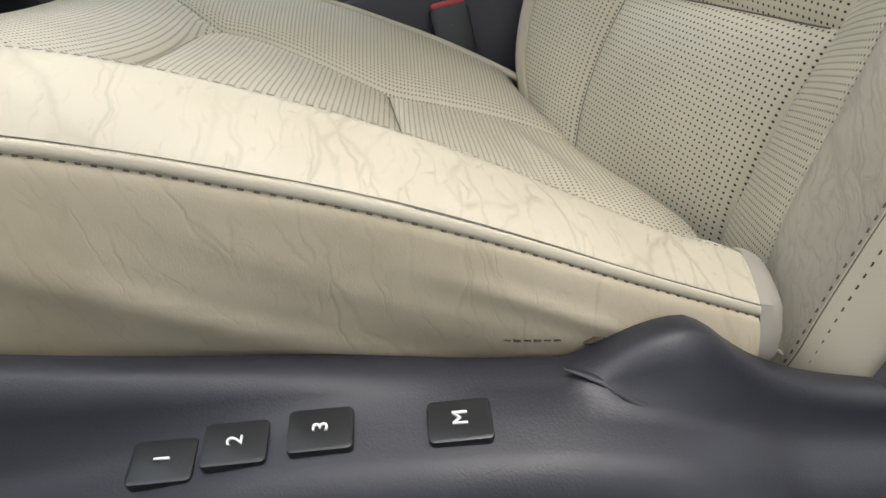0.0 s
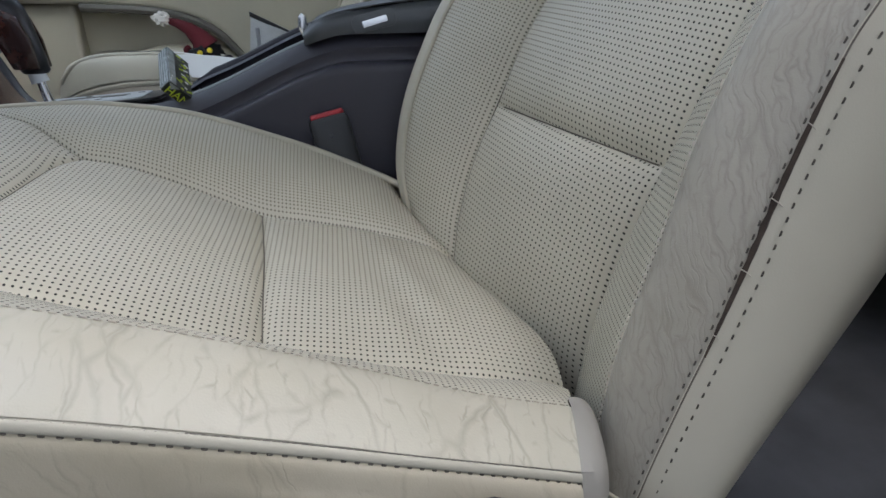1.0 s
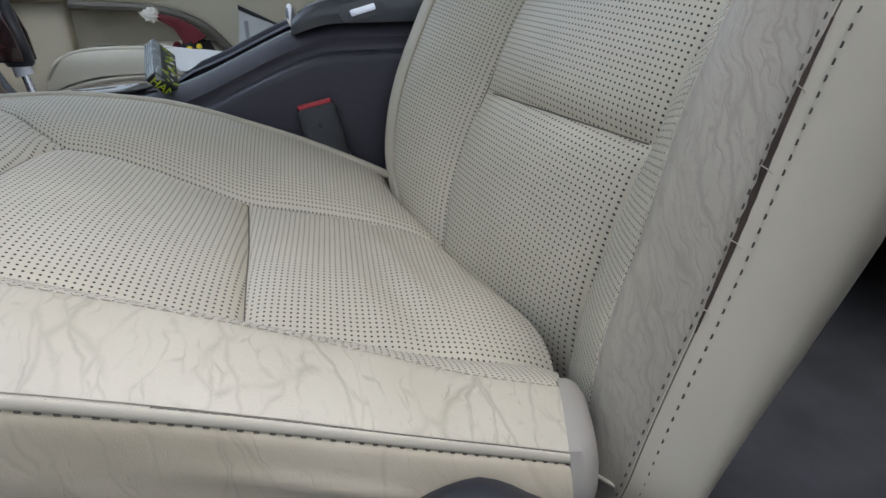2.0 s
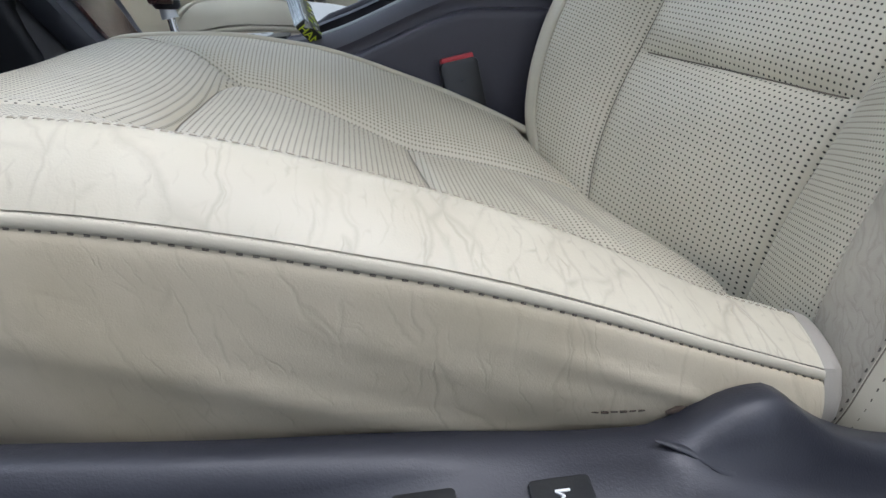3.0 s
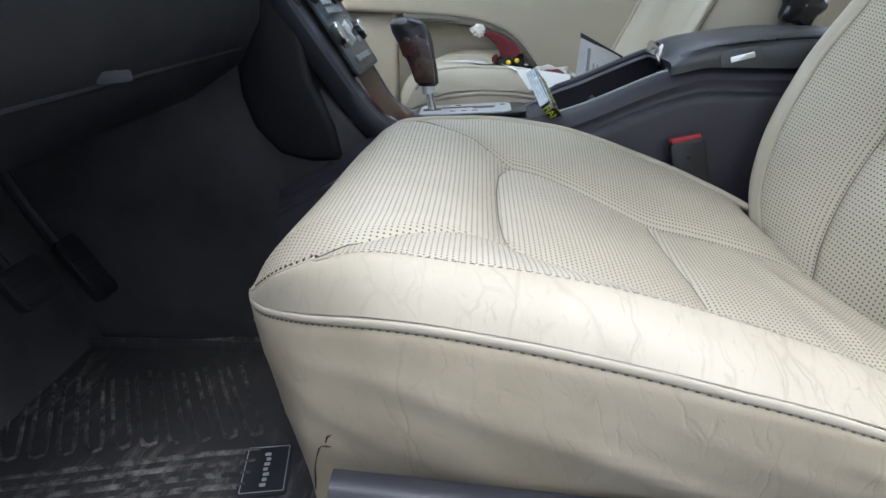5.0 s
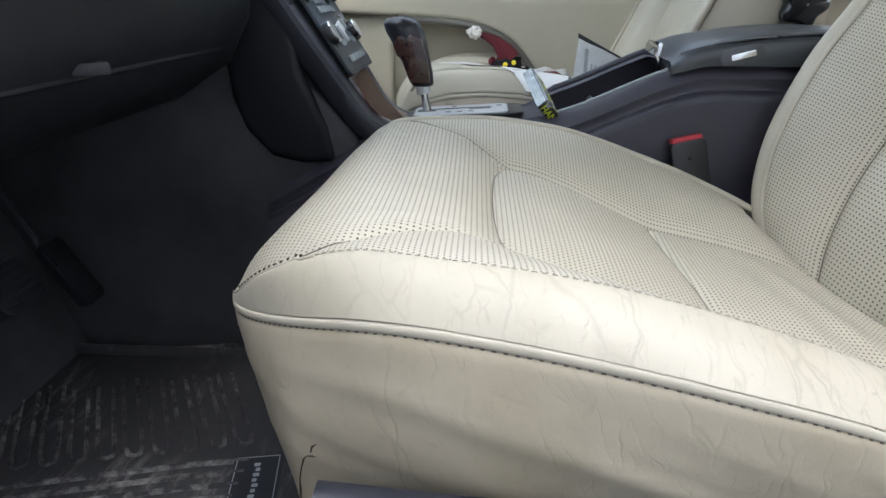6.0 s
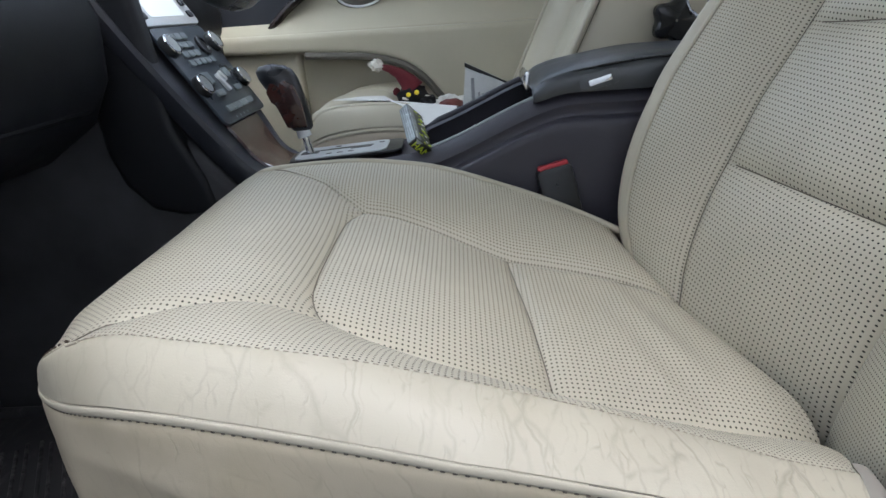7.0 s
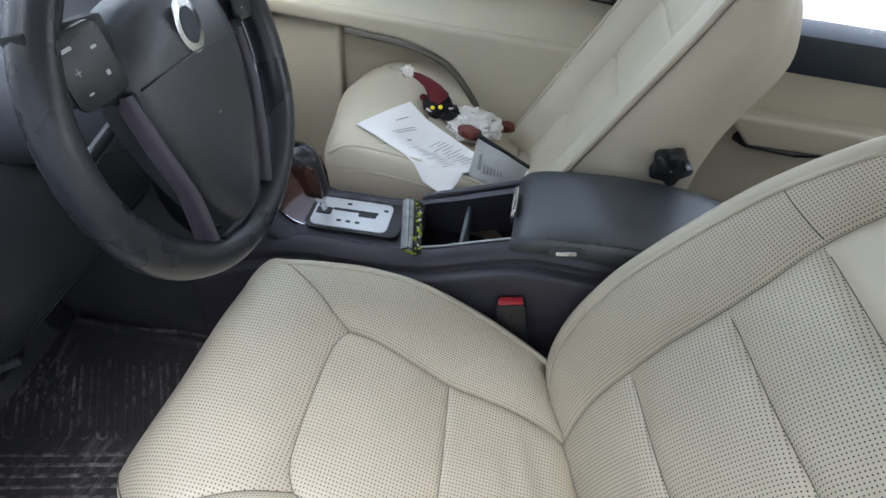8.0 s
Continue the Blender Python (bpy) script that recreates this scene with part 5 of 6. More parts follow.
for k, (bx, by) in enumerate(((-0.02, -0.022), (-0.002, -0.022), (0.016, -0.022), (-0.012, 0.026), (0.062, 0.02))):
    part("gate_mark", plate(rounded(0.009, 0.006, 0.001, 2), GM @ pose(bx, by, 0.0034), 0.0005), BUTTON, gate)
lever = thing("gear_lever", (-0.252, 0.377, 0.412), "gear lever with a dark walnut and black leather knob", "gear lever")
part("shaft", tube([(-0.252, 0.377, 0.408), (-0.256, 0.377, 0.43), (-0.259, 0.377, 0.45)], [0.0075, 0.006, 0.006], 14), CHROME, lever, "chrome shaft")
part("collar", tube([(-0.2585, 0.377, 0.441), (-0.2615, 0.377, 0.455)], [0.0115, 0.0105], 16), SATIN, lever)
G = []
for h, rx, ry, off in ((0.0, 0.011, 0.011, 0), (0.004, 0.0135, 0.013, 0), (0.02, 0.0155, 0.015, -0.004), (0.045, 0.018, 0.0175, -0.012), (0.065, 0.0205, 0.019, -0.019), (0.082, 0.0225, 0.02, -0.026), (0.094, 0.021, 0.019, -0.031), (0.101, 0.015, 0.014, -0.034), (0.104, 0.004, 0.004, -0.035)):
    G.append([(-0.261 + off + 1.36 * rx * math.cos(a), 0.377 + 1.15 * ry * math.sin(a), 0.453 + h) for a in th[::4]])
knob = part("knob", sheet(np.array(G), closed_v=True), BLACK_HIDE, lever, "black leather knob")
side = [(-0.012, 0.006), (0.012, 0.006), (0.017, 0.04), (0.016, 0.068), (0.008, 0.076), (-0.01, 0.073), (-0.019, 0.06), (-0.018, 0.045), (-0.014, 0.04)]
for e in (-1, 1):
    part("wood_inlay", prism([(-0.261 + 1.34 * x - 0.3 * z, 0.453 + z * 1.06) for x, z in side], 0.377 + e * 0.0145, 0.377 + e * 0.0222, bevel=0.003), WALNUT, lever, "polished walnut inlay").parent = knob
# spine of the floating centre stack, sweeping up from the console
SB, SU = Vector((-0.335, 0.435, 0.41)), Vector((-0.53, 0, 0.848))
SM = face_pose(SB, (0, 1, 0), SU)
stack = thing("centre_stack", SB, "slim dark centre stack with knobs, keys and a small screen", "centre stack")
path = [(-0.2, 0.395), (-0.26, 0.392), (-0.3, 0.395), (-0.33, 0.41), (-0.36, 0.445), (-0.4, 0.505), (-0.46, 0.6), (-0.53, 0.715)]
P = np.array(path)
s_len = np.concatenate([[0], np.cumsum(np.hypot(*np.diff(P, axis=0).T))])
fx, fz = keys(*zip(s_len, P[:, 0])), keys(*zip(s_len, P[:, 1]))
half = keys((0, 0.062), (0.1, 0.075), (0.2, 0.1), (0.3, 0.115), (0.5, 0.12))
mid = keys((0, 0.385), (0.1, 0.4), (0.2, 0.43), (0.5, 0.435))
G = []
for v in np.linspace(0, s_len[-1], 50):
    x, z = float(fx(v)), float(fz(v))
    dx, dz = float(fx(v + 0.004) - fx(v - 0.004)), float(fz(v + 0.004) - fz(v - 0.004))
    L = math.hypot(dx, dz) or 1
    nx, nz = dz / L, -dx / L
    h, m = float(half(v)), float(mid(v))
    G.append([(x + nx * d, m + a * h, z + nz * d) for a, d in ((-1.2, -0.035), (-1.28, -0.022), (-1.29, -0.006), (-1.24, 0.0), (-0.95, 0.001), (-0.9, -0.003), (0, -0.004), (0.9, -0.003), (0.95, 0.001), (1.03, 0), (1.07, -0.006), (1.06, -0.02), (1.0, -0.03), (0, -0.034))])
part("spine", sheet(np.array(G), closed_v=True), DASH, stack, "slim black curved spine")
face = part("face_panel", plate(rounded(0.196, 0.175, 0.012), SM @ pose(0, 0.157, 0.002), 0.006, 0.0015), STACK, stack, "graphite control panel")
for bx, by in ((-0.085, 0.21), (0.088, 0.208), (-0.085, 0.138), (0.088, 0.134)):
    k = part("control_knob", lathe([(0.0185, 0), (0.0185, 0.006), (0.017, 0.0105)], (0, 0, 0), SM @ pose(bx, by, 0.007), 28), BUTTON, face, "black control knob")
    part("knob_ring", lathe([(0.017, 0.01), (0.0175, 0.0115), (0.0165, 0.013), (0.0145, 0.013)], (0, 0, 0), SM @ pose(bx, by, 0.007), 28), CHROME, stack).parent = face
    part("knob_face", lathe([(0.0147, 0.0127), (0.006, 0.0122), (0.0005, 0.012)], (0, 0, 0), SM @ pose(bx, by, 0.007), 24), DIAL, stack).parent = face
for r in range(4):
    for c in range(3 if r < 3 else 5):
        w = 0.019 if r < 3 else 0.0165
        bx = -0.05 + c * (0.022 if r < 3 else 0.021)
        part("key", plate(rounded(w, 0.0105, 0.002, 2), SM @ pose(bx, 0.226 - r * 0.016, 0.0075), 0.004, 0.0008), KEY, face)
part("rocker", lathe([(0.018, 0), (0.018, 0.005), (0.012, 0.006), (0.011, 0.003), (0.002, 0.003)], (0, 0, 0), SM @ pose(0.04, 0.205, 0.0075), 24), BUTTON, face)
part("vent_figure", join(plate(rounded(0.009, 0.034, 0.004), SM @ pose(0.0, 0.135, 0.0075, 0, 0, 12), 0.006, 0.001), plate(rounded(0.009, 0.02, 0.004), SM @ pose(0.018, 0.146, 0.0075, 0, 0, 25), 0.005, 0.001)), SATIN, face, "satin vent selector")
for bx, by, w, h in ((-0.045, 0.148, 0.03, 0.022), (-0.038, 0.12, 0.03, 0.011), (0.042, 0.12, 0.028, 0.01), (0.042, 0.15, 0.02, 0.018)):
    part("key", plate(rounded(w, h, 0.003, 2), SM @ pose(bx, by, 0.0075), 0.0045, 0.001), KEY, face)
for c in range(4):
    part("long_key", plate(rounded(0.029, 0.011, 0.002, 2), SM @ pose(-0.045 + c * 0.031, 0.092, 0.0075), 0.004, 0.0008), KEY, face)
for c in range(4):
    part("small_mark", plate(rounded(0.004, 0.004, 0.001, 2), SM @ pose(-0.045 + c * 0.018, 0.076, 0.0078), 0.0006), KEY, face)
bezel = part("screen_bezel", plate(rounded(0.21, 0.13, 0.012), SM @ pose(0, 0.312, 0.002), 0.008, 0.002), SATIN, stack, "satin silver screen surround")
SCREEN = Nodes("lit_screen")
SCREEN.put(Base_Color=(0.5, 0.52, 0.52, 1), Roughness=0.2, Emission_Color=(0.85, 0.92, 0.95, 1), Emission_Strength=0.55)
part("screen", plate(rounded(0.125, 0.095, 0.004), SM @ pose(0, 0.31, 0.0098), 0.001), SCREEN.m, bezel, "pale lit display")
for e in (-1, 1):
    for k in range(4):
        part("screen_key", plate(rounded(0.018, 0.012, 0.003, 2), SM @ pose(e * 0.085, 0.265 + k * 0.022, 0.0098), 0.003, 0.0008), BUTTON, bezel)
G = []
for k, v in enumerate(np.linspace(0.085, 0.215, 14)):
    x, z = float(fx(v)), float(fz(v))
    dx, dz = float(fx(v + 0.004) - fx(v - 0.004)), float(fz(v + 0.004) - fz(v - 0.004))
    L = math.hypot(dx, dz)
    h, m = 0.052 + 0.022 * k / 13, float(mid(v))
    G.append([(x + dz / L * d, m + a * h, z - dx / L * d) for a, d in ((-1, -0.002), (-0.97, 0.002), (0, 0.0025), (0.97, 0.002), (1, -0.002))])
tray = part("walnut_panel", sheet(np.array(G)), WALNUT, stack, "curved dark walnut panel")
part("walnut_trim", tube([G[k][1] for k in range(5)] , 0.0014, 6), CHROME, tray)
part("walnut_edge", tube(G[0], 0.0016, 6), CHROME, tray, "thin chrome edge")

# tunnel under the stack, with a padded knee panel
slab("wall_tunnel", prism([(-1.0, -0.03), (-0.3, -0.03), (-0.34, 0.36), (-0.46, 0.5), (-1.0, 0.56)], 0.3, 0.5, bevel=0.02, seg=3), CARPET, "black carpeted tunnel cover beside the footwell", "tunnel cover")
knee = [(-0.39, 0.345), (-0.445, 0.343), (-0.492, 0.355), (-0.528, 0.396), (-0.544, 0.447), (-0.546, 0.506), (-0.548, 0.6), (-0.56, 0.74), (-0.46, 0.74), (-0.434, 0.479), (-0.4, 0.4)]
slab("trim_knee_panel", prism(knee, 0.292, 0.33, bevel=0.014, seg=4), HUB, "black padded knee panel on the tunnel", "knee panel")

# ---- buckle ----
buckle = thing("seat_belt_buckle", (0.135, 0.25, 0.3), "black seat belt buckle with a red release", "seat belt buckle")
BM = face_pose((0.134, 0.25, 0.36), (0.97, 0.1, 0.2), (-0.16, 0.15, 0.97))
part("buckle_body", plate(rounded(0.052, 0.1, 0.008), BM @ pose(0, -0.011, -0.008), 0.021, 0.005), BUTTON, buckle)
part("release", plate(rounded(0.044, 0.008, 0.003), BM @ pose(0, 0.0405, -0.006), 0.017, 0.003), RED, buckle, "red release button")
part("stalk", tube([(0.14, 0.243, 0.33), (0.145, 0.235, 0.25), (0.15, 0.23, 0.15)], 0.012, 8, squash=0.5), BUTTON, buckle)

# ---- passenger door ----
door = thing("door_passenger", (0.0, 1.03, 0.4), "beige passenger door panel with armrest and pocket", "car door", kind="structure")
part("lower_panel", box(-0.8, 0.5, 1.0, 1.08, 0.02, 0.62, 0.004), DOOR, door)
part("upper_panel", prism([(0.962, 0.585), (0.985, 0.6), (1.012, 0.64), (1.02, 0.7), (1.02, 0.78), (1.08, 0.8), (1.08, 0.57), (0.962, 0.57)], -0.8, 0.5, "x", 0.006), DOOR, door)
arm_low = flowing([(0.2, 0.275), (0.05, 0.3), (0.0, 0.36), (-0.046, 0.43), (-0.105, 0.495), (-0.179, 0.525), (-0.353, 0.542)])
arm = [(-0.62, 0.588), (0.36, 0.58), (0.4, 0.56), (0.38, 0.4)] + arm_low + [(-0.62, 0.55)]
part("armrest", prism(arm, 0.945, 1.035, bevel=0.014, seg=4), DOOR, door, "padded beige armrest")
part("pocket_front", box(-0.72, -0.372, 0.965, 1.01, 0.05, 0.546, 0.012, 3), DOOR, door)
# dark tube drawn for the shadow under the armrest
part("pocket_edge_shade", tube([(x, 0.947, z - 0.005) for x, z in arm_low[::-1]], 0.0085, 8), RECESS_SHADE, door, "dark band painted as the shade along the pocket edge")
part("switch_strip", box(-0.33, -0.22, 0.985, 1.02, 0.575, 0.588, 0.003), DOOR, door)
arc = flowing([(-0.455, 0.57), (-0.404, 0.62), (-0.361, 0.652), (-0.305, 0.682), (-0.227, 0.7), (-0.127, 0.701), (0.023, 0.687), (0.184, 0.673), (0.5, 0.66)])
dark = [(-0.85, 0.5)] + arc + [(0.5, 0.82), (-0.85, 0.85)]
part("top_trim", prism(dark, 0.992, 1.07, bevel=0.004), DASH, door, "black upper door trim")
part("wood_strip", tube([(x, 0.993, z + 0.009) for x, z in arc], 0.0095, 8), DARK_WOOD, door, "narrow dark walnut strip")
HM = face_pose((-0.221, 1.012, 0.663), (1, 0, 0.05), (0, 0.05, 1))
hb = part("handle_bowl", lathe([(0.001, 0.002), (0.045, 0.004), (0.052, 0.008), (0.05, 0.012), (0.047, 0.011)], (0, 0, 0), HM @ Matrix.Diagonal((1.15, 0.62, 0.5, 1)), 32), RECESS_SHADE, door, "recessed handle bowl")
part("bowl_rim", tube([HM @ Vector((0.054 * math.cos(a), 0.029 * math.sin(a) * (1.0 if math.sin(a) < 0 else 0.7), 0.004)) for a in th[::3]], 0.003, 8, closed=True), SATIN, hb)
part("handle", tube([HM @ Vector(p) for p in ((-0.02, -0.004, 0.006), (0.008, 0.0, 0.014), (0.042, 0.008, 0.014), (0.056, 0.016, 0.006))], [0.006, 0.008, 0.009, 0.006], 10), CHROME, hb, "chrome pull handle")
rear_door = thing("door_rear", (0.9, 1.03, 0.4), "beige rear door panel with dark window sill", "car door", kind="structure")
part("lower_panel", box(0.5, 1.8, 1.0, 1.08, 0.02, 0.63, 0.004), DOOR, rear_door)
part("armrest", prism([(0.54, 0.487), (1.3, 0.487), (1.3, 0.43), (0.62, 0.41)], 0.95, 1.01, bevel=0.012, seg=3), DOOR, rear_door)
part("sill", box(0.5, 1.8, 0.985, 1.08, 0.585, 0.675, 0.012), STACK, rear_door, "dark window sill")
part("grab_handle", tube([(0.6, 0.99, 0.41), (0.62, 0.965, 0.412), (0.73, 0.96, 0.41), (0.85, 0.99, 0.41)], 0.012, 8), BUTTON, rear_door)
part("outer_skin", box(-0.8, 0.496, 1.084, 1.1, -0.14, 0.79, 0.006), PAINT, door, "dark painted outer skin")
part("outer_skin", box(0.504, 1.8, 1.084, 1.1, -0.14, 0.665, 0.006), PAINT, rear_door, "dark painted outer skin")
for d in (door, rear_door):
    d.location.y -= 0.1
bench = thing("rear_seat", (1.45, 0.33, 0.1), "cream leather rear bench seat", "rear seat")
part("bench_cushion", box(1.05, 1.6, -0.38, 0.88, 0.12, 0.36, 0.06, 4), LEATHER_SMOOTH, bench)
part("bench_back", prism([(1.5, 0.3), (1.62, 0.3), (1.84, 0.9), (1.72, 0.92)], -0.38, 0.88, bevel=0.04, seg=4), LEATHER_SMOOTH, bench)
# tilt wheel on the side of the passenger's backrest
G = []
for h, r in ((0.0, 0.03), (0.006, 0.034), (0.022, 0.034), (0.028, 0.028), (0.029, 0.002)):
    G.append([(0.36 + (r + 0.0042 * r / 0.034 * math.cos(5 * a)) * math.cos(a), 0.498 - h, 0.575 + (r + 0.0042 * r / 0.034 * math.cos(5 * a)) * math.sin(a)) for a in th])
part("tilt_wheel", sheet(np.array(G), closed_v=True), BUTTON, passenger_seat, "black lobed tilt wheel")


# ---- loose things ----
def seat_top(x, y):
    """The height of the passenger seat's top."""
    xx, yy = x - PAX_X, (PAX_Y - y) / PAX_WIDE
    return PAX_Z + float(cushion((xx - FRONT_X) / (BACK_X - FRONT_X), yy / float(out_y((xx - FRONT_X) / (BACK_X - FRONT_X), yy)))[2])


def leaf(name, cx, cy, w, l, rz, label, category, lift=0.004, curl=0.004, marks=(), tilt=(0, 0), drape=True):
    """A thin sheet lying on the passenger seat, following it."""
    m = pose(cx, cy, 0, 0, 0, rz)
    z0 = seat_top(cx, cy)

    def at(u, v, d):
        p = m @ Vector((u, v, 0))
        z = max(seat_top(p.x, p.y) * 0.35 + z0 * 0.65, seat_top(p.x, p.y)) if drape else z0
        return (p.x, p.y, z + lift + d + curl * (2 * u / w) ** 2 + tilt[0] * u + tilt[1] * v)
    ob = thing(name, (cx, cy, z0), label, category)
    top = [[at(u, v, 0.0012) for v in np.linspace(-l / 2, l / 2, 10)] for u in np.linspace(-w / 2, w / 2, 10)]
    low = [[at(u, v, 0.0) for v in np.linspace(-l / 2, l / 2, 10)] for u in np.linspace(-w / 2, w / 2, 10)]
    bm = join(sheet(np.array(top)), sheet(np.array(low), flip=True))
    part("page", bm, PAPER, ob, "white printed page")
    for u, v, a, b in marks:
        bm = sheet(np.array([[at(u + i * a, v + j * b, 0.002) for j in (-0.5, 0, 0.5)] for i in (-0.5, 0, 0.5)]))
        part("print", bm, GREY, ob)
    return ob


prints = [(-0.09, 0.02, 0.003, 0.04), (-0.062, 0.0, 0.0022, 0.08), (-0.056, 0.0, 0.0022, 0.06), (-0.03, -0.02, 0.006, 0.014), (-0.03, 0.03, 0.006, 0.018)]
prints += [(0.0 + 0.009 * k, 0.012 * (k % 2) - 0.03 + 0.06 * j, 0.0022, 0.05 - 0.012 * ((k + j) % 3)) for k in range(11) for j in (0, 1)]
leaf("printed_sheet", -0.102, 0.598, 0.25, 0.165, -31, "white printed sheet of paper lying on the seat", "paper", marks=prints)
leaf("booklet", 0.068, 0.575, 0.13, 0.036, -23, "pale grey booklet in a clear sleeve on the seat", "booklet", lift=0.022, tilt=(0.0, 0), drape=False, marks=[(-0.045 + 0.016 * k, 0.0, 0.004, 0.02) for k in range(6)])
leaf("card", 0.066, 0.655, 0.1, 0.08, -20, "pale grey card lying under the booklet", "card", lift=0.004)

# standing foil pouch beside the console
pouch = thing("foil_pouch", (0.01, 0.545, 0.44), "pale printed pouch standing against the console", "pouch")
G = []
for v in np.linspace(0, 1, 12):
    t = 0.012 * (1 - v) ** 0.7 + 0.0015
    G.append([(0.0 + 0.108 * u + 0.01 * v, 0.53 + 0.022 * v + t * math.sin(math.pi * u) * e, 0.435 + 0.088 * v - 0.054 * u * v) for u, e in [(a, -1) for a in np.linspace(0, 1, 8)] + [(a, 1) for a in np.linspace(1, 0, 8)[1:-1]]])
FOIL = plain("pale_foil", (0.5, 0.51, 0.5), 0.35, vary=0.12, scale=30)
bag = part("bag", sheet(np.array(G), closed_v=True), FOIL, pouch, "pale foil bag")
part("bag_top", prism([(0.008, 0.517), (0.12, 0.463), (0.12, 0.468), (0.008, 0.525)], 0.548, 0.556, "y", 0.001), BUTTON, pouch, "dark folded top")
for k in range(6):
    part("print", box(0.03 + 0.007 * k, 0.033 + 0.007 * k, 0.523, 0.5245, 0.452, 0.474 - 0.002 * k), GREY, pouch)
part("print", box(0.018, 0.024, 0.522, 0.526, 0.46, 0.5), GREY, pouch)

# crumpled thin wrap with dark brown pieces
rnd = np.random.RandomState(7)
wrap_bm = bmesh.new()
bmesh.ops.create_icosphere(wrap_bm, subdivisions=4, radius=1.0)
for v in wrap_bm.verts:
    k = 1 + 0.35 * noise.noise(v.co * 2.3) + 0.22 * noise.noise(v.co * 6.1 + Vector((3, 1, 2)))
    v.co = Vector((-0.02 + 0.062 * v.co.x * k, 0.74 + 0.05 * v.co.y * k, seat_top(-0.02, 0.74) + 0.022 + 0.03 * max(v.co.z, -0.6) * k))
WRAP = plain("crumpled_white_film", (0.62, 0.61, 0.57), 0.35, vary=0.15, scale=40, relief=0.5)
slab("crumpled_wrap", wrap_bm, WRAP, "crumpled whitish plastic wrap on the seat", "plastic wrap", kind="")
for cx, cy, r in ((-0.02, 0.69, 0.016), (0.055, 0.8, 0.014)):
    b = bmesh.new()
    bmesh.ops.create_icosphere(b, subdivisions=3, radius=1.0)
    for v in b.verts:
        k = 1 + 0.3 * noise.noise(v.co * 2 + Vector((cx * 50, 0, 0)))
        v.co = Vector((cx + r * 1.7 * v.co.x * k, cy + r * v.co.y * k, seat_top(cx, cy) + 0.036 + r * v.co.z * k))
    slab("wrapped_sweet", b, plain("dark_red_wrapper", (0.12, 0.025, 0.02), 0.4), "dark red crumpled wrapper", "wrapper", kind="")

# small doll with a red knitted hat, one plain mesh
doll_bm = bmesh.new()
def blob(cx, cy, cz, rx, ry, rz, mat, wob=0.0, sub=3):
    b = bmesh.new()
    bmesh.ops.create_icosphere(b, subdivisions=sub, radius=1.0)
    for v in b.verts:
        k = 1 + wob * noise.noise(v.co * 4 + Vector((cx * 40, cy * 40, 0)))
        v.co = Vector((cx + rx * v.co.x * k, cy + ry * v.co.y * k, cz + rz * v.co.z * k))
    for f in b.faces:
        f.material_index = mat
    return b
DX, DY = -0.108, 0.752
DZ = seat_top(DX, DY) + 0.008
pieces = [blob(DX, DY, DZ + 0.018, 0.034, 0.03, 0.028, 0, 0.3), blob(DX + 0.028, DY - 0.004, DZ + 0.006, 0.024, 0.024, 0.016, 0, 0.4), blob(DX - 0.033, DY, DZ + 0.03, 0.008, 0.006, 0.009, 1, 0.3), blob(DX - 0.006, DY - 0.028, DZ + 0.026, 0.0052, 0.0042, 0.005, 3), blob(DX + 0.012, DY - 0.027, DZ + 0.03, 0.0052, 0.0042, 0.005, 3)]
hat = tube([(DX + 0.002, DY, DZ + 0.034), (DX - 0.008, DY, DZ + 0.052), (DX - 0.026, DY, DZ + 0.07), (DX - 0.046, DY + 0.001, DZ + 0.08), (DX - 0.06, DY + 0.002, DZ + 0.084)], [0.026, 0.019, 0.012, 0.008, 0.006], 14)
for f in hat.faces:
    f.material_index = 1
cuff = tube([(DX - 0.02 + 0.012 * k, DY - 0.028 + 0.001 * k * k, DZ + 0.02 - 0.004 * math.sin(k * 1.6)) for k in range(6)], 0.003, 6)
for f in cuff.faces:
    f.material_index = 2
pieces += [hat, cuff, blob(DX - 0.072, DY + 0.002, DZ + 0.088, 0.014, 0.012, 0.012, 2, 0.7)]
d = slab("doll", join(doll_bm, *pieces), plain("black_felt", (0.012, 0.011, 0.012), 0.9), "small black felt doll in a dark red hat with white bobble", "doll", kind="")
for m in (plain("dark_red_knit", (0.09, 0.008, 0.012), 0.85, vary=0.35, grain=500, relief=0.9), plain("white_fluff", (0.7, 0.66, 0.6), 0.95), plain("yellow_felt", (0.8, 0.62, 0.03), 0.6)):
    d.data.materials.append(m)

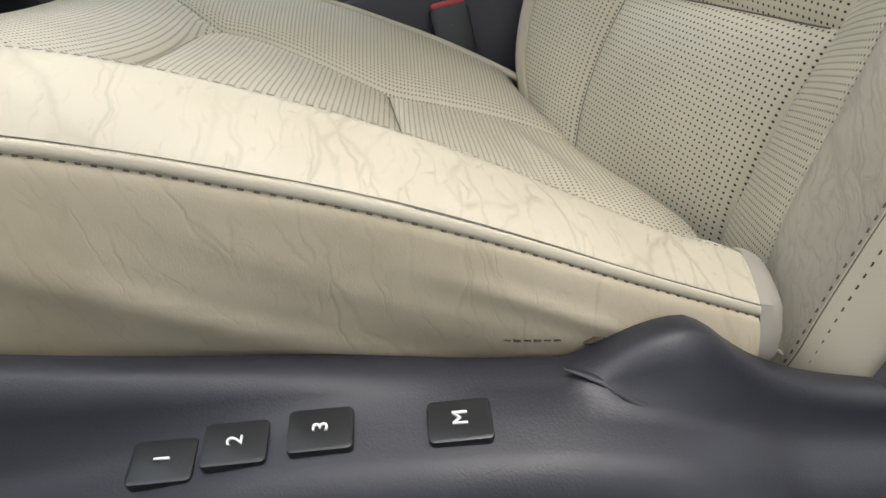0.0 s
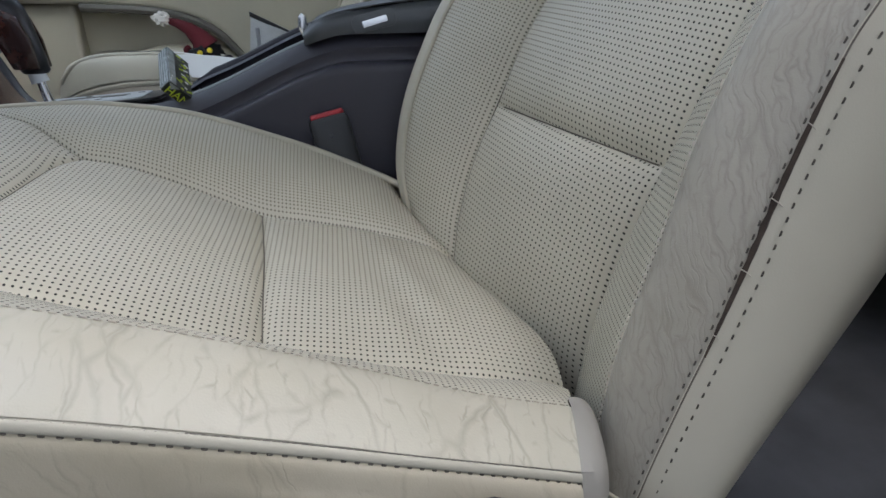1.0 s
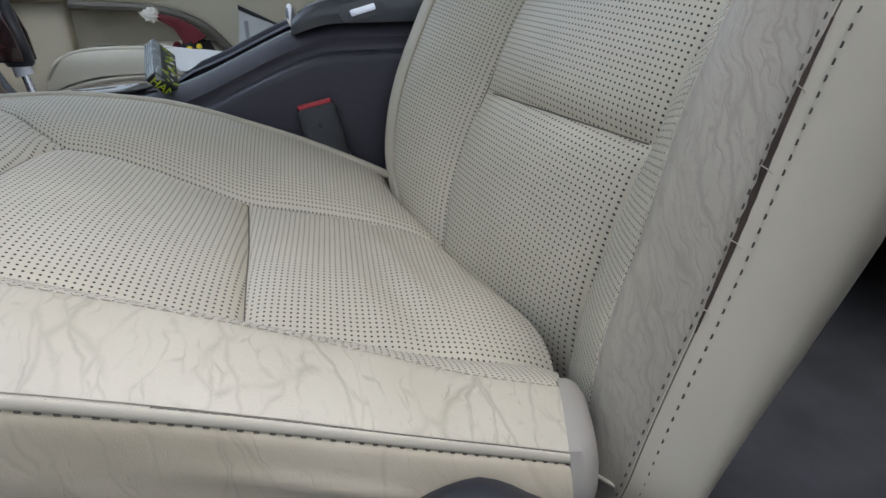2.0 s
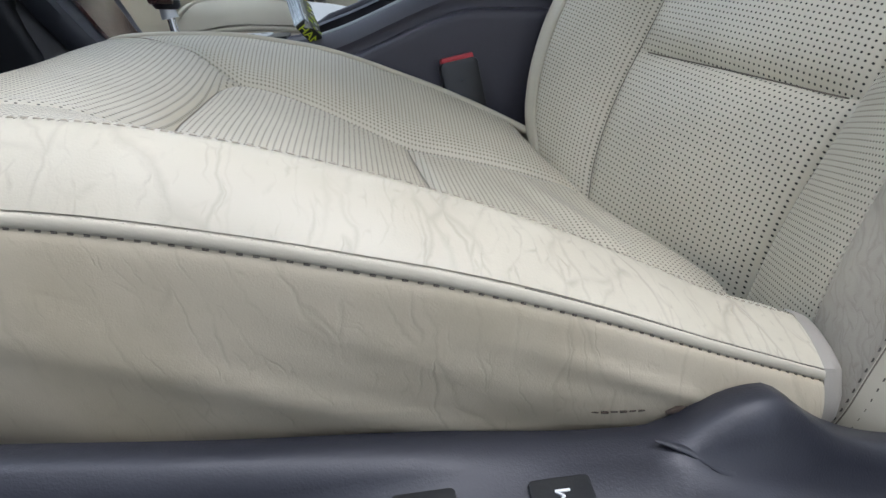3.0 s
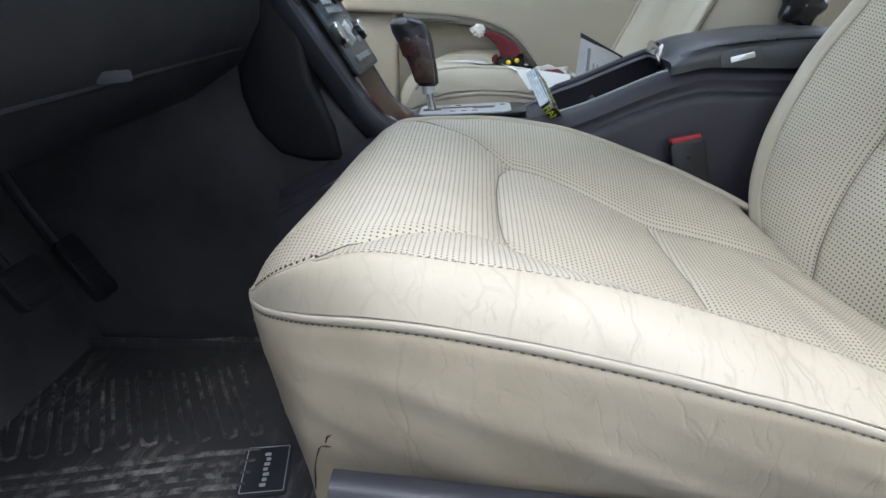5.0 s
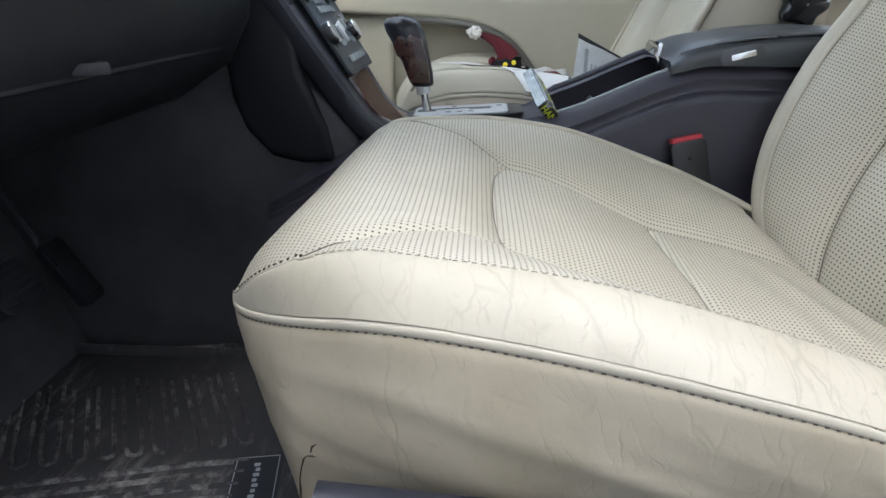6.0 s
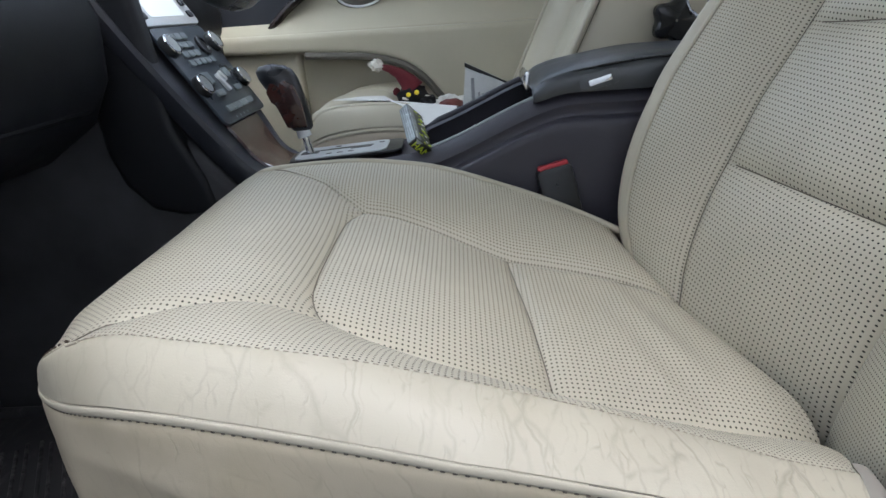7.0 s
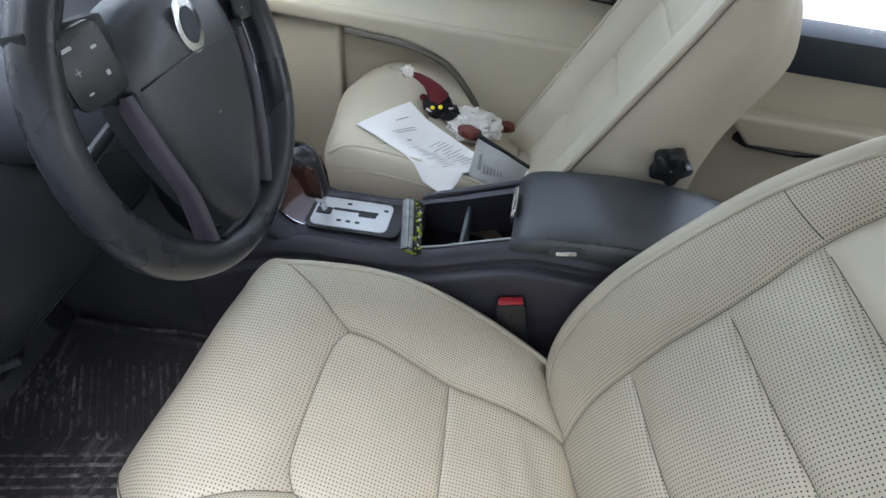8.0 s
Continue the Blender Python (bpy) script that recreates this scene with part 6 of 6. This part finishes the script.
# small carton stuck upright in the front of the console bin
carton = thing("small_carton", (-0.06, 0.31, 0.42), "small black and green printed carton standing in the console bin", "carton")
LONG = Vector((-0.18, 0.9, 0.38)).normalized()
WIDE = Vector((0.6, 0.0, -0.75))
WIDE = (WIDE - LONG * WIDE.dot(LONG)).normalized()
CM = face_pose(Vector((-0.066, 0.298, 0.427)) + LONG * 0.1, WIDE, WIDE.cross(LONG))
CLEAR = plain("grey_green_print", (0.16, 0.19, 0.12), 0.35, vary=0.4, scale=60)
FILM = plain("silver_film", (0.5, 0.54, 0.54), 0.22, 0.4, vary=0.35, scale=70)
CARTON = plain("black_green_print", (0.02, 0.022, 0.018), 0.35, vary=0.2)
part("carton_body", plate([(-0.018, -0.0075), (0.018, -0.0075), (0.018, 0.009), (-0.018, 0.009)], CM, 0.1, 0.001), CARTON, carton)
YELLOW = plain("yellow_green_print", (0.5, 0.6, 0.03), 0.5)
part("lettering", lettering("HAN", 0.0155, CM @ pose(0.002, -0.0015, 0.1002)), YELLOW, carton, "yellow-green letters", smooth=False)
part("film_end", plate([(-0.017, 0.0085), (-0.002, 0.0085), (-0.011, 0.001)], CM @ pose(0, 0, 0.1), 0.0006), FILM, carton, "silver folded film")
part("film_side", plate(rounded(0.096, 0.0155, 0.002, 2), CM @ face_pose((-0.018, 0.0, 0.05), (0, 0, 1), (0, 1, 0)), 0.0012, 0.0004), FILM, carton, "silver-grey film side")
for k in range(4):
    part("film_fold", tube([CM @ Vector((-0.0194, -0.006 + 0.0042 * k, 0.006)), CM @ Vector((-0.0198, -0.005 + 0.0036 * k, 0.05)), CM @ Vector((-0.0194, -0.006 + 0.0045 * k, 0.094))], 0.0007, 5), DIAL, carton)
part("film_top", plate(rounded(0.01, 0.096, 0.002, 2), CM @ face_pose((-0.0125, 0.009, 0.05), (1, 0, 0), (0, 0, -1)), 0.0008), FILM, carton, "silver-grey film side")
rnd = random.Random(3)
for k in range(22):
    at = (rnd.uniform(-0.004, 0.016), 0.0088, 0.006 + 0.0042 * k)
    part("print_blotch", plate(rounded(0.004 + 0.007 * rnd.random(), 0.002 + 0.003 * rnd.random(), 0.0009, 2), CM @ face_pose(at, (1, 0, 0), (0, 0, -1)) @ pose(0, 0, 0, 0, 0, rnd.uniform(-40, 40)), 0.0006), (YELLOW, YELLOW, CLEAR, PAPER)[k % 4], carton)
